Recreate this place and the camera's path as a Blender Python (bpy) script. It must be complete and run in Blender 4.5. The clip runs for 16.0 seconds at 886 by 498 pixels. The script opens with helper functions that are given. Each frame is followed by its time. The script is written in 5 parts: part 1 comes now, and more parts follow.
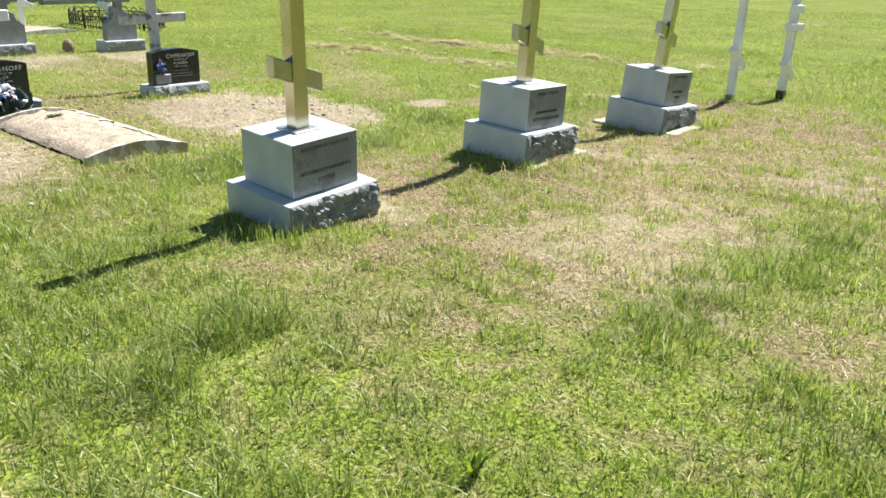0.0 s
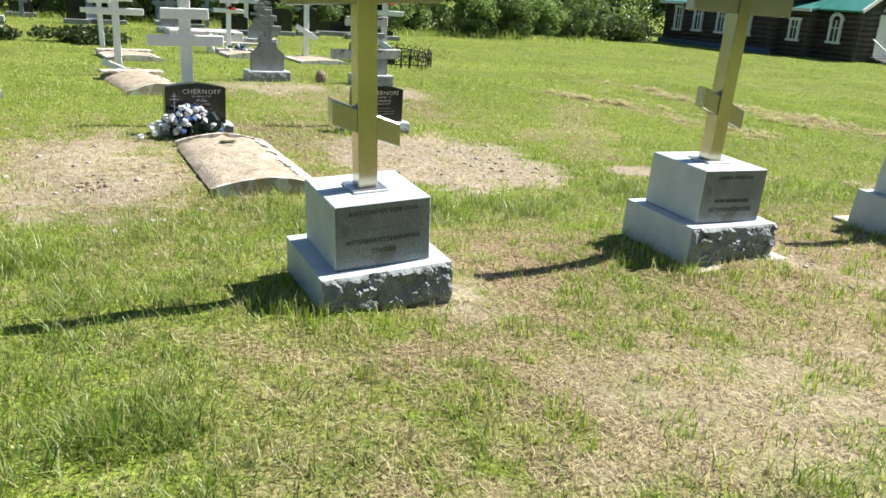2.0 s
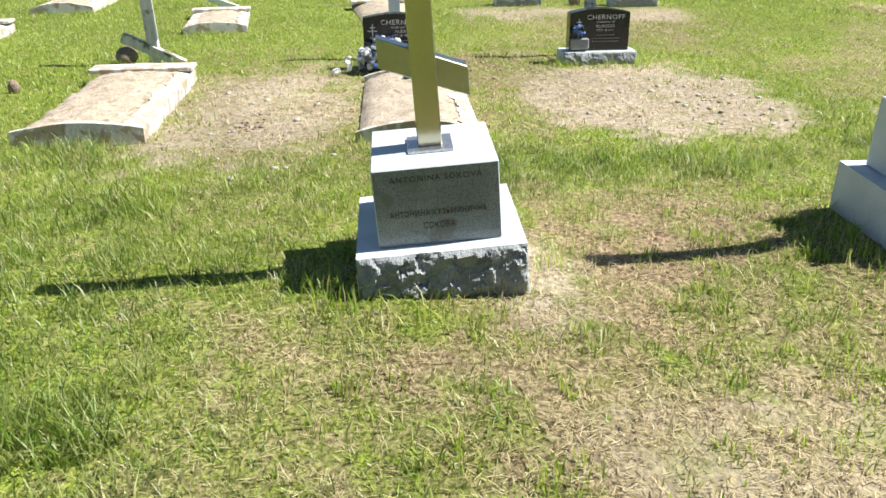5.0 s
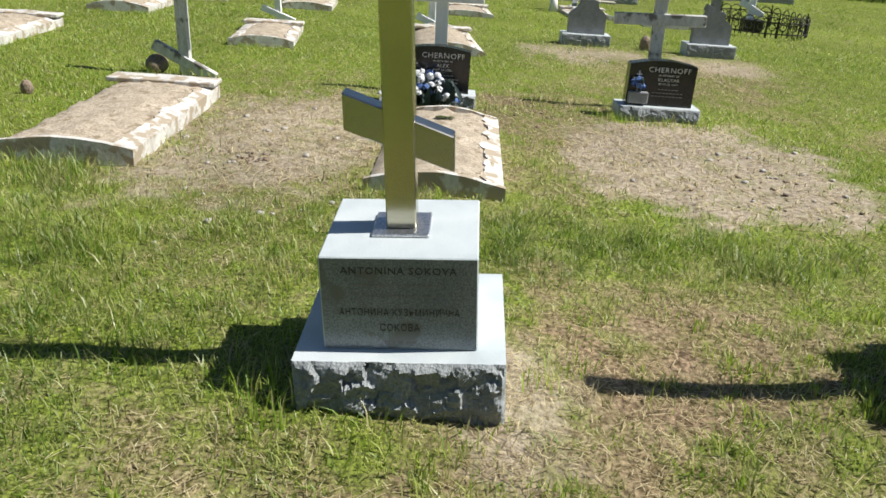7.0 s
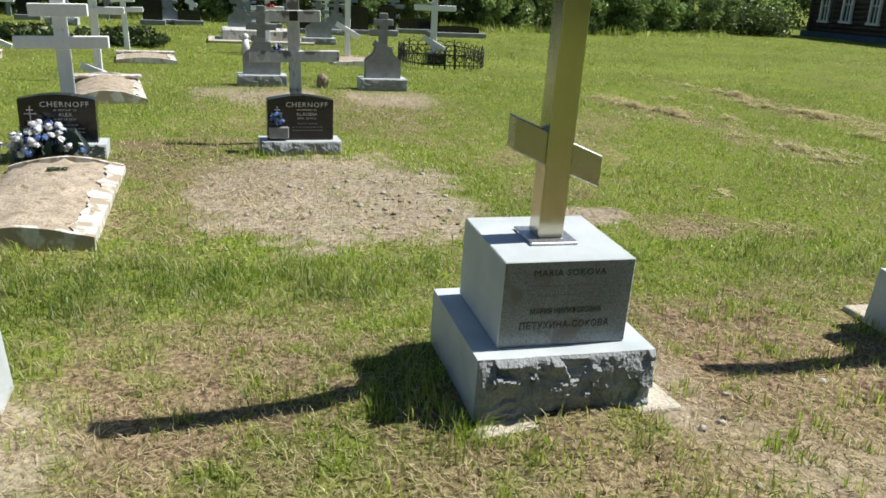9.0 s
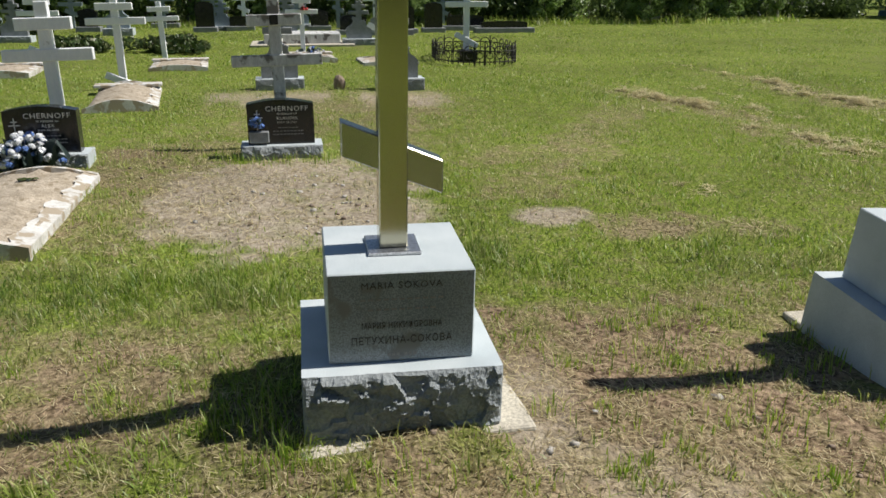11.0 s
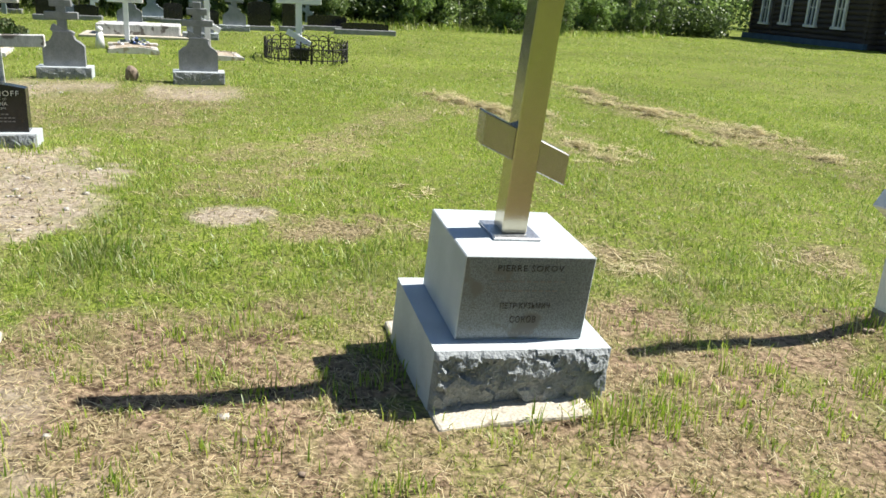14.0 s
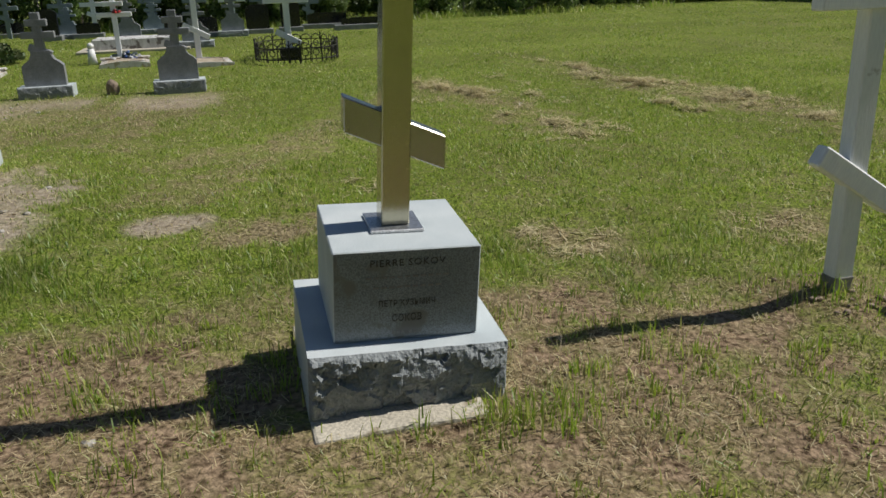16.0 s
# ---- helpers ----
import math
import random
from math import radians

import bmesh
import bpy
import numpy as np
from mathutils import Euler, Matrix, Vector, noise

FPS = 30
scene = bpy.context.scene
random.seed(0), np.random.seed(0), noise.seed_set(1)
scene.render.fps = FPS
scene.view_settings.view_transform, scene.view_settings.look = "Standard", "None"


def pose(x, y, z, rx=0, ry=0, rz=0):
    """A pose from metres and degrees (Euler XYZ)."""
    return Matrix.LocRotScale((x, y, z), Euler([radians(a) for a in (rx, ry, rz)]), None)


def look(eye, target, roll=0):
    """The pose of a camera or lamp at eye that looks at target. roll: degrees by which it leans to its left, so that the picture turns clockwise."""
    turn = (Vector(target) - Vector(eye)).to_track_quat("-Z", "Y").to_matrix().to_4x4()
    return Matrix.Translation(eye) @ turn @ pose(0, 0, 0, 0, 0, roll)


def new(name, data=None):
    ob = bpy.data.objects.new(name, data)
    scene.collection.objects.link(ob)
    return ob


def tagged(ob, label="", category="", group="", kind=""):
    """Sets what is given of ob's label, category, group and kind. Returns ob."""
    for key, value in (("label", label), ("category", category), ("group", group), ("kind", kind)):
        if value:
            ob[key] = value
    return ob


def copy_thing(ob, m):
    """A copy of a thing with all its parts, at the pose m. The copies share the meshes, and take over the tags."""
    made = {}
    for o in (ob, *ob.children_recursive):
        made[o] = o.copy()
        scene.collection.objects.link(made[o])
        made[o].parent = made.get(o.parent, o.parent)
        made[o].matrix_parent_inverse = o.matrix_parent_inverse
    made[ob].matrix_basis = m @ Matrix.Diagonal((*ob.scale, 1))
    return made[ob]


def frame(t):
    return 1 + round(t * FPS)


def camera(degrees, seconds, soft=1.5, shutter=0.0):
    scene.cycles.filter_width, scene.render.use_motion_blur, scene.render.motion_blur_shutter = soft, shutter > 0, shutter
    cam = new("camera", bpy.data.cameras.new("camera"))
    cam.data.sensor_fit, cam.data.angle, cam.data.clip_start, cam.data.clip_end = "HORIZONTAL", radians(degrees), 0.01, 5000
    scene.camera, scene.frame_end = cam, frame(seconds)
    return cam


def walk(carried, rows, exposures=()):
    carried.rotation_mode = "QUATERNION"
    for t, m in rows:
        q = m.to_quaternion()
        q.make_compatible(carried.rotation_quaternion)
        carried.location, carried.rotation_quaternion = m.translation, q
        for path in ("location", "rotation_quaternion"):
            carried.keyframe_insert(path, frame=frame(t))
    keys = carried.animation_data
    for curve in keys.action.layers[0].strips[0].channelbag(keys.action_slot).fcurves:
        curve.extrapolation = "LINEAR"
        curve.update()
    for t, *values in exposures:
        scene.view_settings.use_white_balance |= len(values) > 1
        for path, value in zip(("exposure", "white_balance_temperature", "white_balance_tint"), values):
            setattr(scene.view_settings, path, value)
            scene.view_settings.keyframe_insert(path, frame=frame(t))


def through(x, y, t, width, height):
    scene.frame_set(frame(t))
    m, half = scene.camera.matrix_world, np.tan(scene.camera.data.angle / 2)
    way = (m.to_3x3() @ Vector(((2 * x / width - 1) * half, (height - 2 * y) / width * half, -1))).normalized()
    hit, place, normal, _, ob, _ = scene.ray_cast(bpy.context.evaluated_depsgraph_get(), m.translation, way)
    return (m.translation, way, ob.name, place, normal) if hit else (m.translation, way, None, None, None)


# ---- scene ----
cam = camera(57.0, 16.0, soft=1.6)
PATH = [
    (0, (0.563, 0.019, 1.524), (-0.817, 1.303, 0.853), 1.8),
    (0.5, (0.439, 0.436, 1.528), (-0.977, 1.73, 0.963), 1.9),
    (1, (0.434, 0.772, 1.532), (-1.265, 1.72, 1.067), 0.9),
    (1.5, (0.42, 1.198, 1.495), (-1.361, 1.915, 0.935), 0.5),
    (2, (0.264, 1.581, 1.489), (-1.511, 2.284, 0.892), 4.2),
    (2.5, (0.222, 1.865, 1.479), (-1.627, 2.354, 0.895), 0.2),
    (3, (0.277, 2.13, 1.473), (-1.606, 2.48, 0.9), 2.6),
    (3.5, (0.261, 2.254, 1.465), (-1.634, 2.602, 0.926), -0.6),
    (3.7, (0.217, 2.299, 1.458), (-1.676, 2.582, 0.877), -1.7),
    (5.8, (-0.804, 3.029, 1.486), (-2.631, 2.888, 0.684), 1.9),
    (6, (-0.9, 3.046, 1.505), (-2.732, 2.892, 0.716), 2.3),
    (6.5, (-1.039, 3.042, 1.493), (-2.869, 2.84, 0.711), 2.6),
    (7, (-1.086, 3.06, 1.488), (-2.931, 2.869, 0.738), 4.1),
    (7.5, (-1.099, 3.194, 1.513), (-2.976, 3.158, 0.825), 3.6),
    (8, (-1.034, 3.489, 1.521), (-2.923, 3.636, 0.879), 3.4),
    (8.5, (-0.973, 3.755, 1.541), (-2.865, 4.069, 0.974), 2.9),
    (9, (-1.058, 4.029, 1.499), (-2.924, 4.386, 0.875), 2.9),
    (9.2, (-1.102, 4.165, 1.51), (-2.98, 4.489, 0.906), 3.6),
    (11.3, (-1.099, 4.997, 1.524), (-2.987, 5.152, 0.884), 0.1),
    (11.5, (-1.131, 5.082, 1.478), (-3.018, 5.263, 0.84), 0.9),
    (11.9, (-1.214, 5.341, 1.489), (-3.076, 5.668, 0.838), 1.9),
    (12, (-1.225, 5.403, 1.492), (-3.08, 5.773, 0.844), 1.9),
    (12.5, (-1.257, 5.624, 1.482), (-3.116, 6.012, 0.853), -0.7),
    (13, (-1.185, 5.976, 1.473), (-3.048, 6.377, 0.866), 1.1),
    (13.5, (-1.188, 6.184, 1.452), (-3.019, 6.639, 0.789), 1.5),
    (14, (-1.248, 6.389, 1.427), (-3.113, 6.77, 0.811), 3.3),
    (14.5, (-1.312, 6.587, 1.419), (-3.173, 6.943, 0.778), 1.6),
    (15, (-1.331, 6.661, 1.418), (-3.196, 7.007, 0.782), -0.0),
    (15.5, (-1.343, 6.728, 1.406), (-3.199, 7.105, 0.761), -2.1),
    (16, (-1.356, 6.973, 1.383), (-3.228, 7.262, 0.741), -1.9),
]
EXPOSURE = [(0.0, 1.13), (0.5, 1.11), (1.0, 1.07), (1.5, 1.05), (2.5, 1.01), (3.5, 1.13), (6.0, 0.96), (6.5, 0.84), (7.0, 0.48), (7.5, 0.26), (8.0, 0.36), (9.0, 0.44), (11.5, 0.10), (12.0, 0.20), (12.5, 0.41), (13.0, 0.71), (13.5, 0.86), (14.0, 0.88), (14.5, 0.67), (15.0, 0.43), (15.5, 0.07), (16.0, -0.23)]
walk(cam, [(t, look(eye, target, roll)) for t, eye, target, roll in PATH], EXPOSURE)

# ---- world, sun, exposure ----
world = bpy.data.worlds.new("sky")
scene.world = world
world.use_nodes = True
wn = world.node_tree
sky = wn.nodes.new("ShaderNodeTexSky")
sky.sky_type, sky.sun_disc = "NISHITA", False
SUN_TO = Vector((-0.06, 0.62, 0.80)).normalized()
sky.sun_elevation, sky.sun_rotation = math.asin(SUN_TO.z), math.atan2(SUN_TO.x, SUN_TO.y)
sky.dust_density, sky.ozone_density = 0.25, 2.0
wn.links.new(sky.outputs[0], wn.nodes["Background"].inputs[0])
wn.nodes["Background"].inputs[1].default_value = 0.052
sun = new("sun", bpy.data.lights.new("sun", "SUN"))
sun.data.energy, sun.data.angle, sun.data.color = 5.0, radians(0.53), (1.0, 0.955, 0.88)
sun.matrix_world = look((0, 0, 30), Vector((0, 0, 30)) - SUN_TO)


# ---- materials ----
def surface(name, cols, scale=8.0, rough=0.6, metal=0.0, bump=0.2, fine=90.0, stretch=(1, 1, 1), spot=None, rnd=0.0, speck=0.0):
    """A surface of two noises: cols are mixed by the wide one, the fine one gives grain and relief."""
    m = bpy.data.materials.new(name)
    m.use_nodes = True
    nt, N, L = m.node_tree, m.node_tree.nodes, m.node_tree.links
    b = N["Principled BSDF"]
    tc = N.new("ShaderNodeTexCoord")
    mp = N.new("ShaderNodeMapping")
    mp.inputs["Scale"].default_value = stretch
    L.new(tc.outputs["Object"], mp.inputs[0])
    wide, grain = N.new("ShaderNodeTexNoise"), N.new("ShaderNodeTexNoise")
    wide.inputs["Scale"].default_value, wide.inputs["Detail"].default_value = scale, 6
    grain.inputs["Scale"].default_value, grain.inputs["Detail"].default_value = fine, 3
    L.new(mp.outputs[0], wide.inputs[0]), L.new(mp.outputs[0], grain.inputs[0])
    ramp = N.new("ShaderNodeValToRGB")
    els = ramp.color_ramp.elements
    for i, c in enumerate(cols):
        at = 0.3 + 0.4 * i / max(1, len(cols) - 1)
        e = els[i] if i < 2 else els.new(at)
        e.position, e.color = at, (*c, 1)
    L.new(wide.outputs[0], ramp.inputs[0])
    mixed = N.new("ShaderNodeMix")
    mixed.data_type, mixed.blend_type = "RGBA", "MULTIPLY"
    mixed.inputs[0].default_value = 0.55 if not speck else speck
    gr = N.new("ShaderNodeValToRGB")
    gr.color_ramp.elements[0].position, gr.color_ramp.elements[0].color = 0.35, (0.45, 0.45, 0.45, 1)
    gr.color_ramp.elements[1].position, gr.color_ramp.elements[1].color = 0.62, (1.1, 1.1, 1.1, 1)
    L.new(grain.outputs[0], gr.inputs[0])
    L.new(ramp.outputs[0], mixed.inputs[6]), L.new(gr.outputs[0], mixed.inputs[7])
    out = mixed.outputs[2]
    if spot:
        sp = N.new("ShaderNodeTexNoise")
        sp.inputs["Scale"].default_value, sp.inputs["Detail"].default_value = spot[1], 8
        L.new(tc.outputs["Object"], sp.inputs[0])
        sr = N.new("ShaderNodeValToRGB")
        sr.color_ramp.elements[0].position, sr.color_ramp.elements[1].position = spot[2], spot[2] + 0.06
        L.new(sp.outputs[0], sr.inputs[0])
        mx = N.new("ShaderNodeMix")
        mx.data_type = "RGBA"
        L.new(sr.outputs[0], mx.inputs[0]), L.new(out, mx.inputs[6])
        mx.inputs[7].default_value = (*spot[0], 1)
        out = mx.outputs[2]
    if rnd:
        oi, hs = N.new("ShaderNodeObjectInfo"), N.new("ShaderNodeHueSaturation")
        mr = N.new("ShaderNodeMapRange")
        mr.inputs[3].default_value, mr.inputs[4].default_value = 1 - rnd, 1 + rnd
        L.new(oi.outputs["Random"], mr.inputs[0]), L.new(mr.outputs[0], hs.inputs["Value"]), L.new(out, hs.inputs["Color"])
        out = hs.outputs[0]
    L.new(out, b.inputs["Base Color"])
    b.inputs["Roughness"].default_value, b.inputs["Metallic"].default_value = rough, metal
    if bump:
        bp = N.new("ShaderNodeBump")
        bp.inputs["Strength"].default_value, bp.inputs["Distance"].default_value = bump, 0.01
        L.new(grain.outputs[0], bp.inputs["Height"]), L.new(bp.outputs[0], b.inputs["Normal"])
    return m


GRANITE = surface("sawn_grey_granite", [(0.46, 0.52, 0.545), (0.59, 0.64, 0.66)], 6, 0.6, 0, 0.05, 260, spot=((0.40, 0.38, 0.34), 4, 0.68), speck=0.35)
POLISHED = surface("polished_grey_granite", [(0.17, 0.205, 0.23), (0.26, 0.30, 0.325)], 5, 0.2, 0, 0.0, 190, spot=((0.15, 0.16, 0.16), 7, 0.60), speck=0.7)
GRANITE_ROUGH = surface("split_granite", [(0.22, 0.245, 0.255), (0.33, 0.355, 0.365)], 14, 0.8, 0, 0.9, 90, spot=((0.17, 0.15, 0.13), 5, 0.68), speck=0.4)
GRANITE_OLD = surface("old_grey_granite", [(0.20, 0.21, 0.22), (0.31, 0.32, 0.33)], 7, 0.55, 0, 0.1, 150)
GRANITE_BLUE = surface("blue_grey_granite", [(0.22, 0.27, 0.31), (0.31, 0.36, 0.40)], 5, 0.45, 0, 0.08, 150)
BLACK_STONE = surface("black_granite", [(0.012, 0.013, 0.016), (0.022, 0.023, 0.026)], 12, 0.16, 0, 0.0, 300)
INK = surface("dark_lettering", [(0.03, 0.03, 0.03), (0.05, 0.05, 0.05)], 20, 0.7, 0, 0)
FAINT = surface("worn_lettering", [(0.15, 0.15, 0.15), (0.20, 0.20, 0.20)], 30, 0.7, 0, 0)
CHALK = surface("pale_lettering", [(0.55, 0.55, 0.54), (0.72, 0.72, 0.70)], 30, 0.6, 0, 0)
# the posts' warm tint puts the mirrored yellow-green grass into the steel colour
STEEL = surface("brushed_steel", [(0.47, 0.44, 0.335), (0.54, 0.51, 0.40)], 2, 0.2, 1.0, 0.012, 160, (1, 1, 0.05), speck=0.05)
STEEL_BAR = surface("brushed_steel_bar", [(0.40, 0.39, 0.36), (0.47, 0.46, 0.43)], 2, 0.26, 1.0, 0.012, 160, (1, 0.05, 1), speck=0.05)
PLATE = surface("steel_plate", [(0.62, 0.63, 0.65), (0.74, 0.75, 0.76)], 6, 0.42, 1.0, 0.03, 120)
WHITE = surface("white_painted_wood", [(0.84, 0.86, 0.88), (0.91, 0.92, 0.92)], 5, 0.55, 0, 0.2, 40, (4, 4, 0.6), spot=((0.40, 0.38, 0.35), 9, 0.70), speck=0.1)
WORN_WHITE = surface("flaking_white_paint", [(0.50, 0.50, 0.49), (0.74, 0.74, 0.73)], 6, 0.75, 0, 0.4, 45, (3, 3, 0.7), spot=((0.17, 0.155, 0.14), 7, 0.55), speck=0.35)
BARE_WOOD = surface("grey_weathered_wood", [(0.20, 0.19, 0.18), (0.34, 0.33, 0.31)], 6, 0.85, 0, 0.4, 60, (5, 5, 0.4))
PLANK = surface("peeling_white_planks", [(0.50, 0.48, 0.44), (0.74, 0.73, 0.70)], 4, 0.8, 0, 0.3, 40, (1, 1, 1), spot=((0.37, 0.31, 0.23), 9, 0.50), speck=0.3)
SAND = surface("dry_sand", [(0.36, 0.30, 0.22), (0.54, 0.46, 0.36)], 9, 0.95, 0, 1.0, 60, spot=((0.25, 0.20, 0.13), 14, 0.58), speck=0.6)
CONCRETE = surface("pale_concrete", [(0.46, 0.42, 0.34), (0.62, 0.57, 0.47)], 6, 0.9, 0, 0.4, 80, spot=((0.30, 0.25, 0.18), 6, 0.62))
STONE = surface("brown_field_stone", [(0.20, 0.15, 0.11), (0.32, 0.25, 0.19)], 9, 0.9, 0, 0.6, 60)
IRON = surface("black_wrought_iron", [(0.02, 0.02, 0.02), (0.045, 0.04, 0.035)], 20, 0.6, 0.3, 0.1, 120)
RED_CLOTH = surface("red_cloth_flowers", [(0.45, 0.02, 0.02), (0.65, 0.05, 0.04)], 30, 0.8, 0, 0.2)
BLUE_CLOTH = surface("blue_cloth_flowers", [(0.05, 0.11, 0.36), (0.16, 0.28, 0.60)], 30, 0.8, 0, 0.2, rnd=0.2)
WHITE_CLOTH = surface("white_cloth_flowers", [(0.74, 0.76, 0.80), (0.85, 0.86, 0.88)], 30, 0.8, 0, 0.2, rnd=0.1)
DARK_LEAF = surface("dark_cloth_leaves", [(0.02, 0.04, 0.04), (0.04, 0.07, 0.06)], 30, 0.7, 0, 0.2)
LOG = surface("dark_brown_logs", [(0.045, 0.036, 0.031), (0.105, 0.084, 0.07)], 2, 0.8, 0, 0.4, 25, (0.3, 1, 3))
TEAL = surface("teal_metal_roof", [(0.035, 0.20, 0.17), (0.06, 0.27, 0.23)], 1.5, 0.38, 0.0, 0.1, 20, (4, 1, 1), speck=0.2)
TRIM = surface("white_trim_paint", [(0.72, 0.73, 0.72), (0.82, 0.82, 0.81)], 3, 0.5, 0, 0.05, 40, speck=0.15)
GLASS = surface("dark_window_glass", [(0.03, 0.04, 0.05), (0.05, 0.06, 0.07)], 2, 0.06, 0, 0, speck=0.1)
BLUE_PAINT = surface("faded_blue_paint", [(0.05, 0.10, 0.16), (0.09, 0.16, 0.24)], 3, 0.6, 0, 0.1, 30)
BARK = surface("grey_brown_bark", [(0.09, 0.075, 0.06), (0.20, 0.18, 0.15)], 6, 0.9, 0, 0.8, 30, (3, 3, 0.6))
PALE_BARK = surface("bleached_dead_wood", [(0.40, 0.37, 0.33), (0.55, 0.52, 0.48)], 6, 0.9, 0, 0.5, 30, (3, 3, 0.6))


def leafy(name, cols, dry=None, through=0.45, wide=0.0):
    """Leaves and blades: each island takes its own colour; light passes through."""
    m = bpy.data.materials.new(name)
    m.use_nodes = True
    N, L = m.node_tree.nodes, m.node_tree.links
    N.remove(N["Principled BSDF"])
    geo, ramp = N.new("ShaderNodeNewGeometry"), N.new("ShaderNodeValToRGB")
    els = ramp.color_ramp.elements
    for i, c in enumerate(cols):
        e = els[i] if i < 2 else els.new(1)
        e.position, e.color = i / (len(cols) - 1), (*c, 1)
    L.new(geo.outputs["Random Per Island"], ramp.inputs[0])
    col = ramp.outputs[0]
    if dry:
        at, mx, r2 = N.new("ShaderNodeAttribute"), N.new("ShaderNodeMix"), N.new("ShaderNodeValToRGB")
        at.attribute_name, mx.data_type = "dry", "RGBA"
        r2.color_ramp.elements[0].color, r2.color_ramp.elements[1].color = (*dry[0], 1), (*dry[1], 1)
        L.new(geo.outputs["Random Per Island"], r2.inputs[0])
        deep, fresh = N.new("ShaderNodeAttribute"), N.new("ShaderNodeMix")
        deep.attribute_name, fresh.data_type, fresh.blend_type = "deep", "RGBA", "MULTIPLY"
        fresh.inputs[7].default_value = (0.52, 0.60, 0.50, 1)
        L.new(deep.outputs["Fac"], fresh.inputs[0]), L.new(col, fresh.inputs[6])
        L.new(at.outputs["Fac"], mx.inputs[0]), L.new(fresh.outputs[2], mx.inputs[6]), L.new(r2.outputs[0], mx.inputs[7])
        col = mx.outputs[2]
    if wide:
        oi, hs, mr = N.new("ShaderNodeObjectInfo"), N.new("ShaderNodeHueSaturation"), N.new("ShaderNodeMapRange")
        mr.inputs[3].default_value, mr.inputs[4].default_value = 1 - wide, 1 + wide
        L.new(oi.outputs["Random"], mr.inputs[0]), L.new(mr.outputs[0], hs.inputs["Value"]), L.new(col, hs.inputs["Color"])
        col = hs.outputs[0]
    df, tr, gl = N.new("ShaderNodeBsdfDiffuse"), N.new("ShaderNodeBsdfTranslucent"), N.new("ShaderNodeBsdfGlossy")
    m1, m2 = N.new("ShaderNodeMixShader"), N.new("ShaderNodeMixShader")
    L.new(col, df.inputs[0]), L.new(col, tr.inputs[0])
    gl.inputs["Roughness"].default_value = 0.45
    m1.inputs[0].default_value, m2.inputs[0].default_value = through, 0.04
    L.new(df.outputs[0], m1.inputs[1]), L.new(tr.outputs[0], m1.inputs[2])
    L.new(m1.outputs[0], m2.inputs[1]), L.new(gl.outputs[0], m2.inputs[2])
    L.new(m2.outputs[0], N["Material Output"].inputs[0])
    return m


GRASS = leafy("mown_grass_blades", [(0.155, 0.285, 0.022), (0.265, 0.405, 0.034), (0.385, 0.495, 0.062), (0.55, 0.55, 0.18)], ((0.23, 0.17, 0.085), (0.78, 0.69, 0.43)), 0.5)
HAY = leafy("dry_hay", [(0.42, 0.36, 0.19), (0.60, 0.53, 0.31), (0.74, 0.67, 0.44)], None, 0.4)
LEAVES = leafy("poplar_leaves", [(0.10, 0.16, 0.042), (0.175, 0.265, 0.066), (0.25, 0.36, 0.10), (0.27, 0.34, 0.16)], None, 0.55, 0.25)
NEEDLES = leafy("spruce_needles", [(0.012, 0.03, 0.014), (0.03, 0.055, 0.022)], None, 0.15, 0.15)
UNDERGROWTH = leafy("undergrowth_leaves", [(0.04, 0.07, 0.02), (0.085, 0.13, 0.035), (0.14, 0.20, 0.055)], None, 0.3)
JUNIPER = leafy("low_juniper", [(0.03, 0.06, 0.015), (0.07, 0.11, 0.03), (0.11, 0.12, 0.05)], None, 0.2)


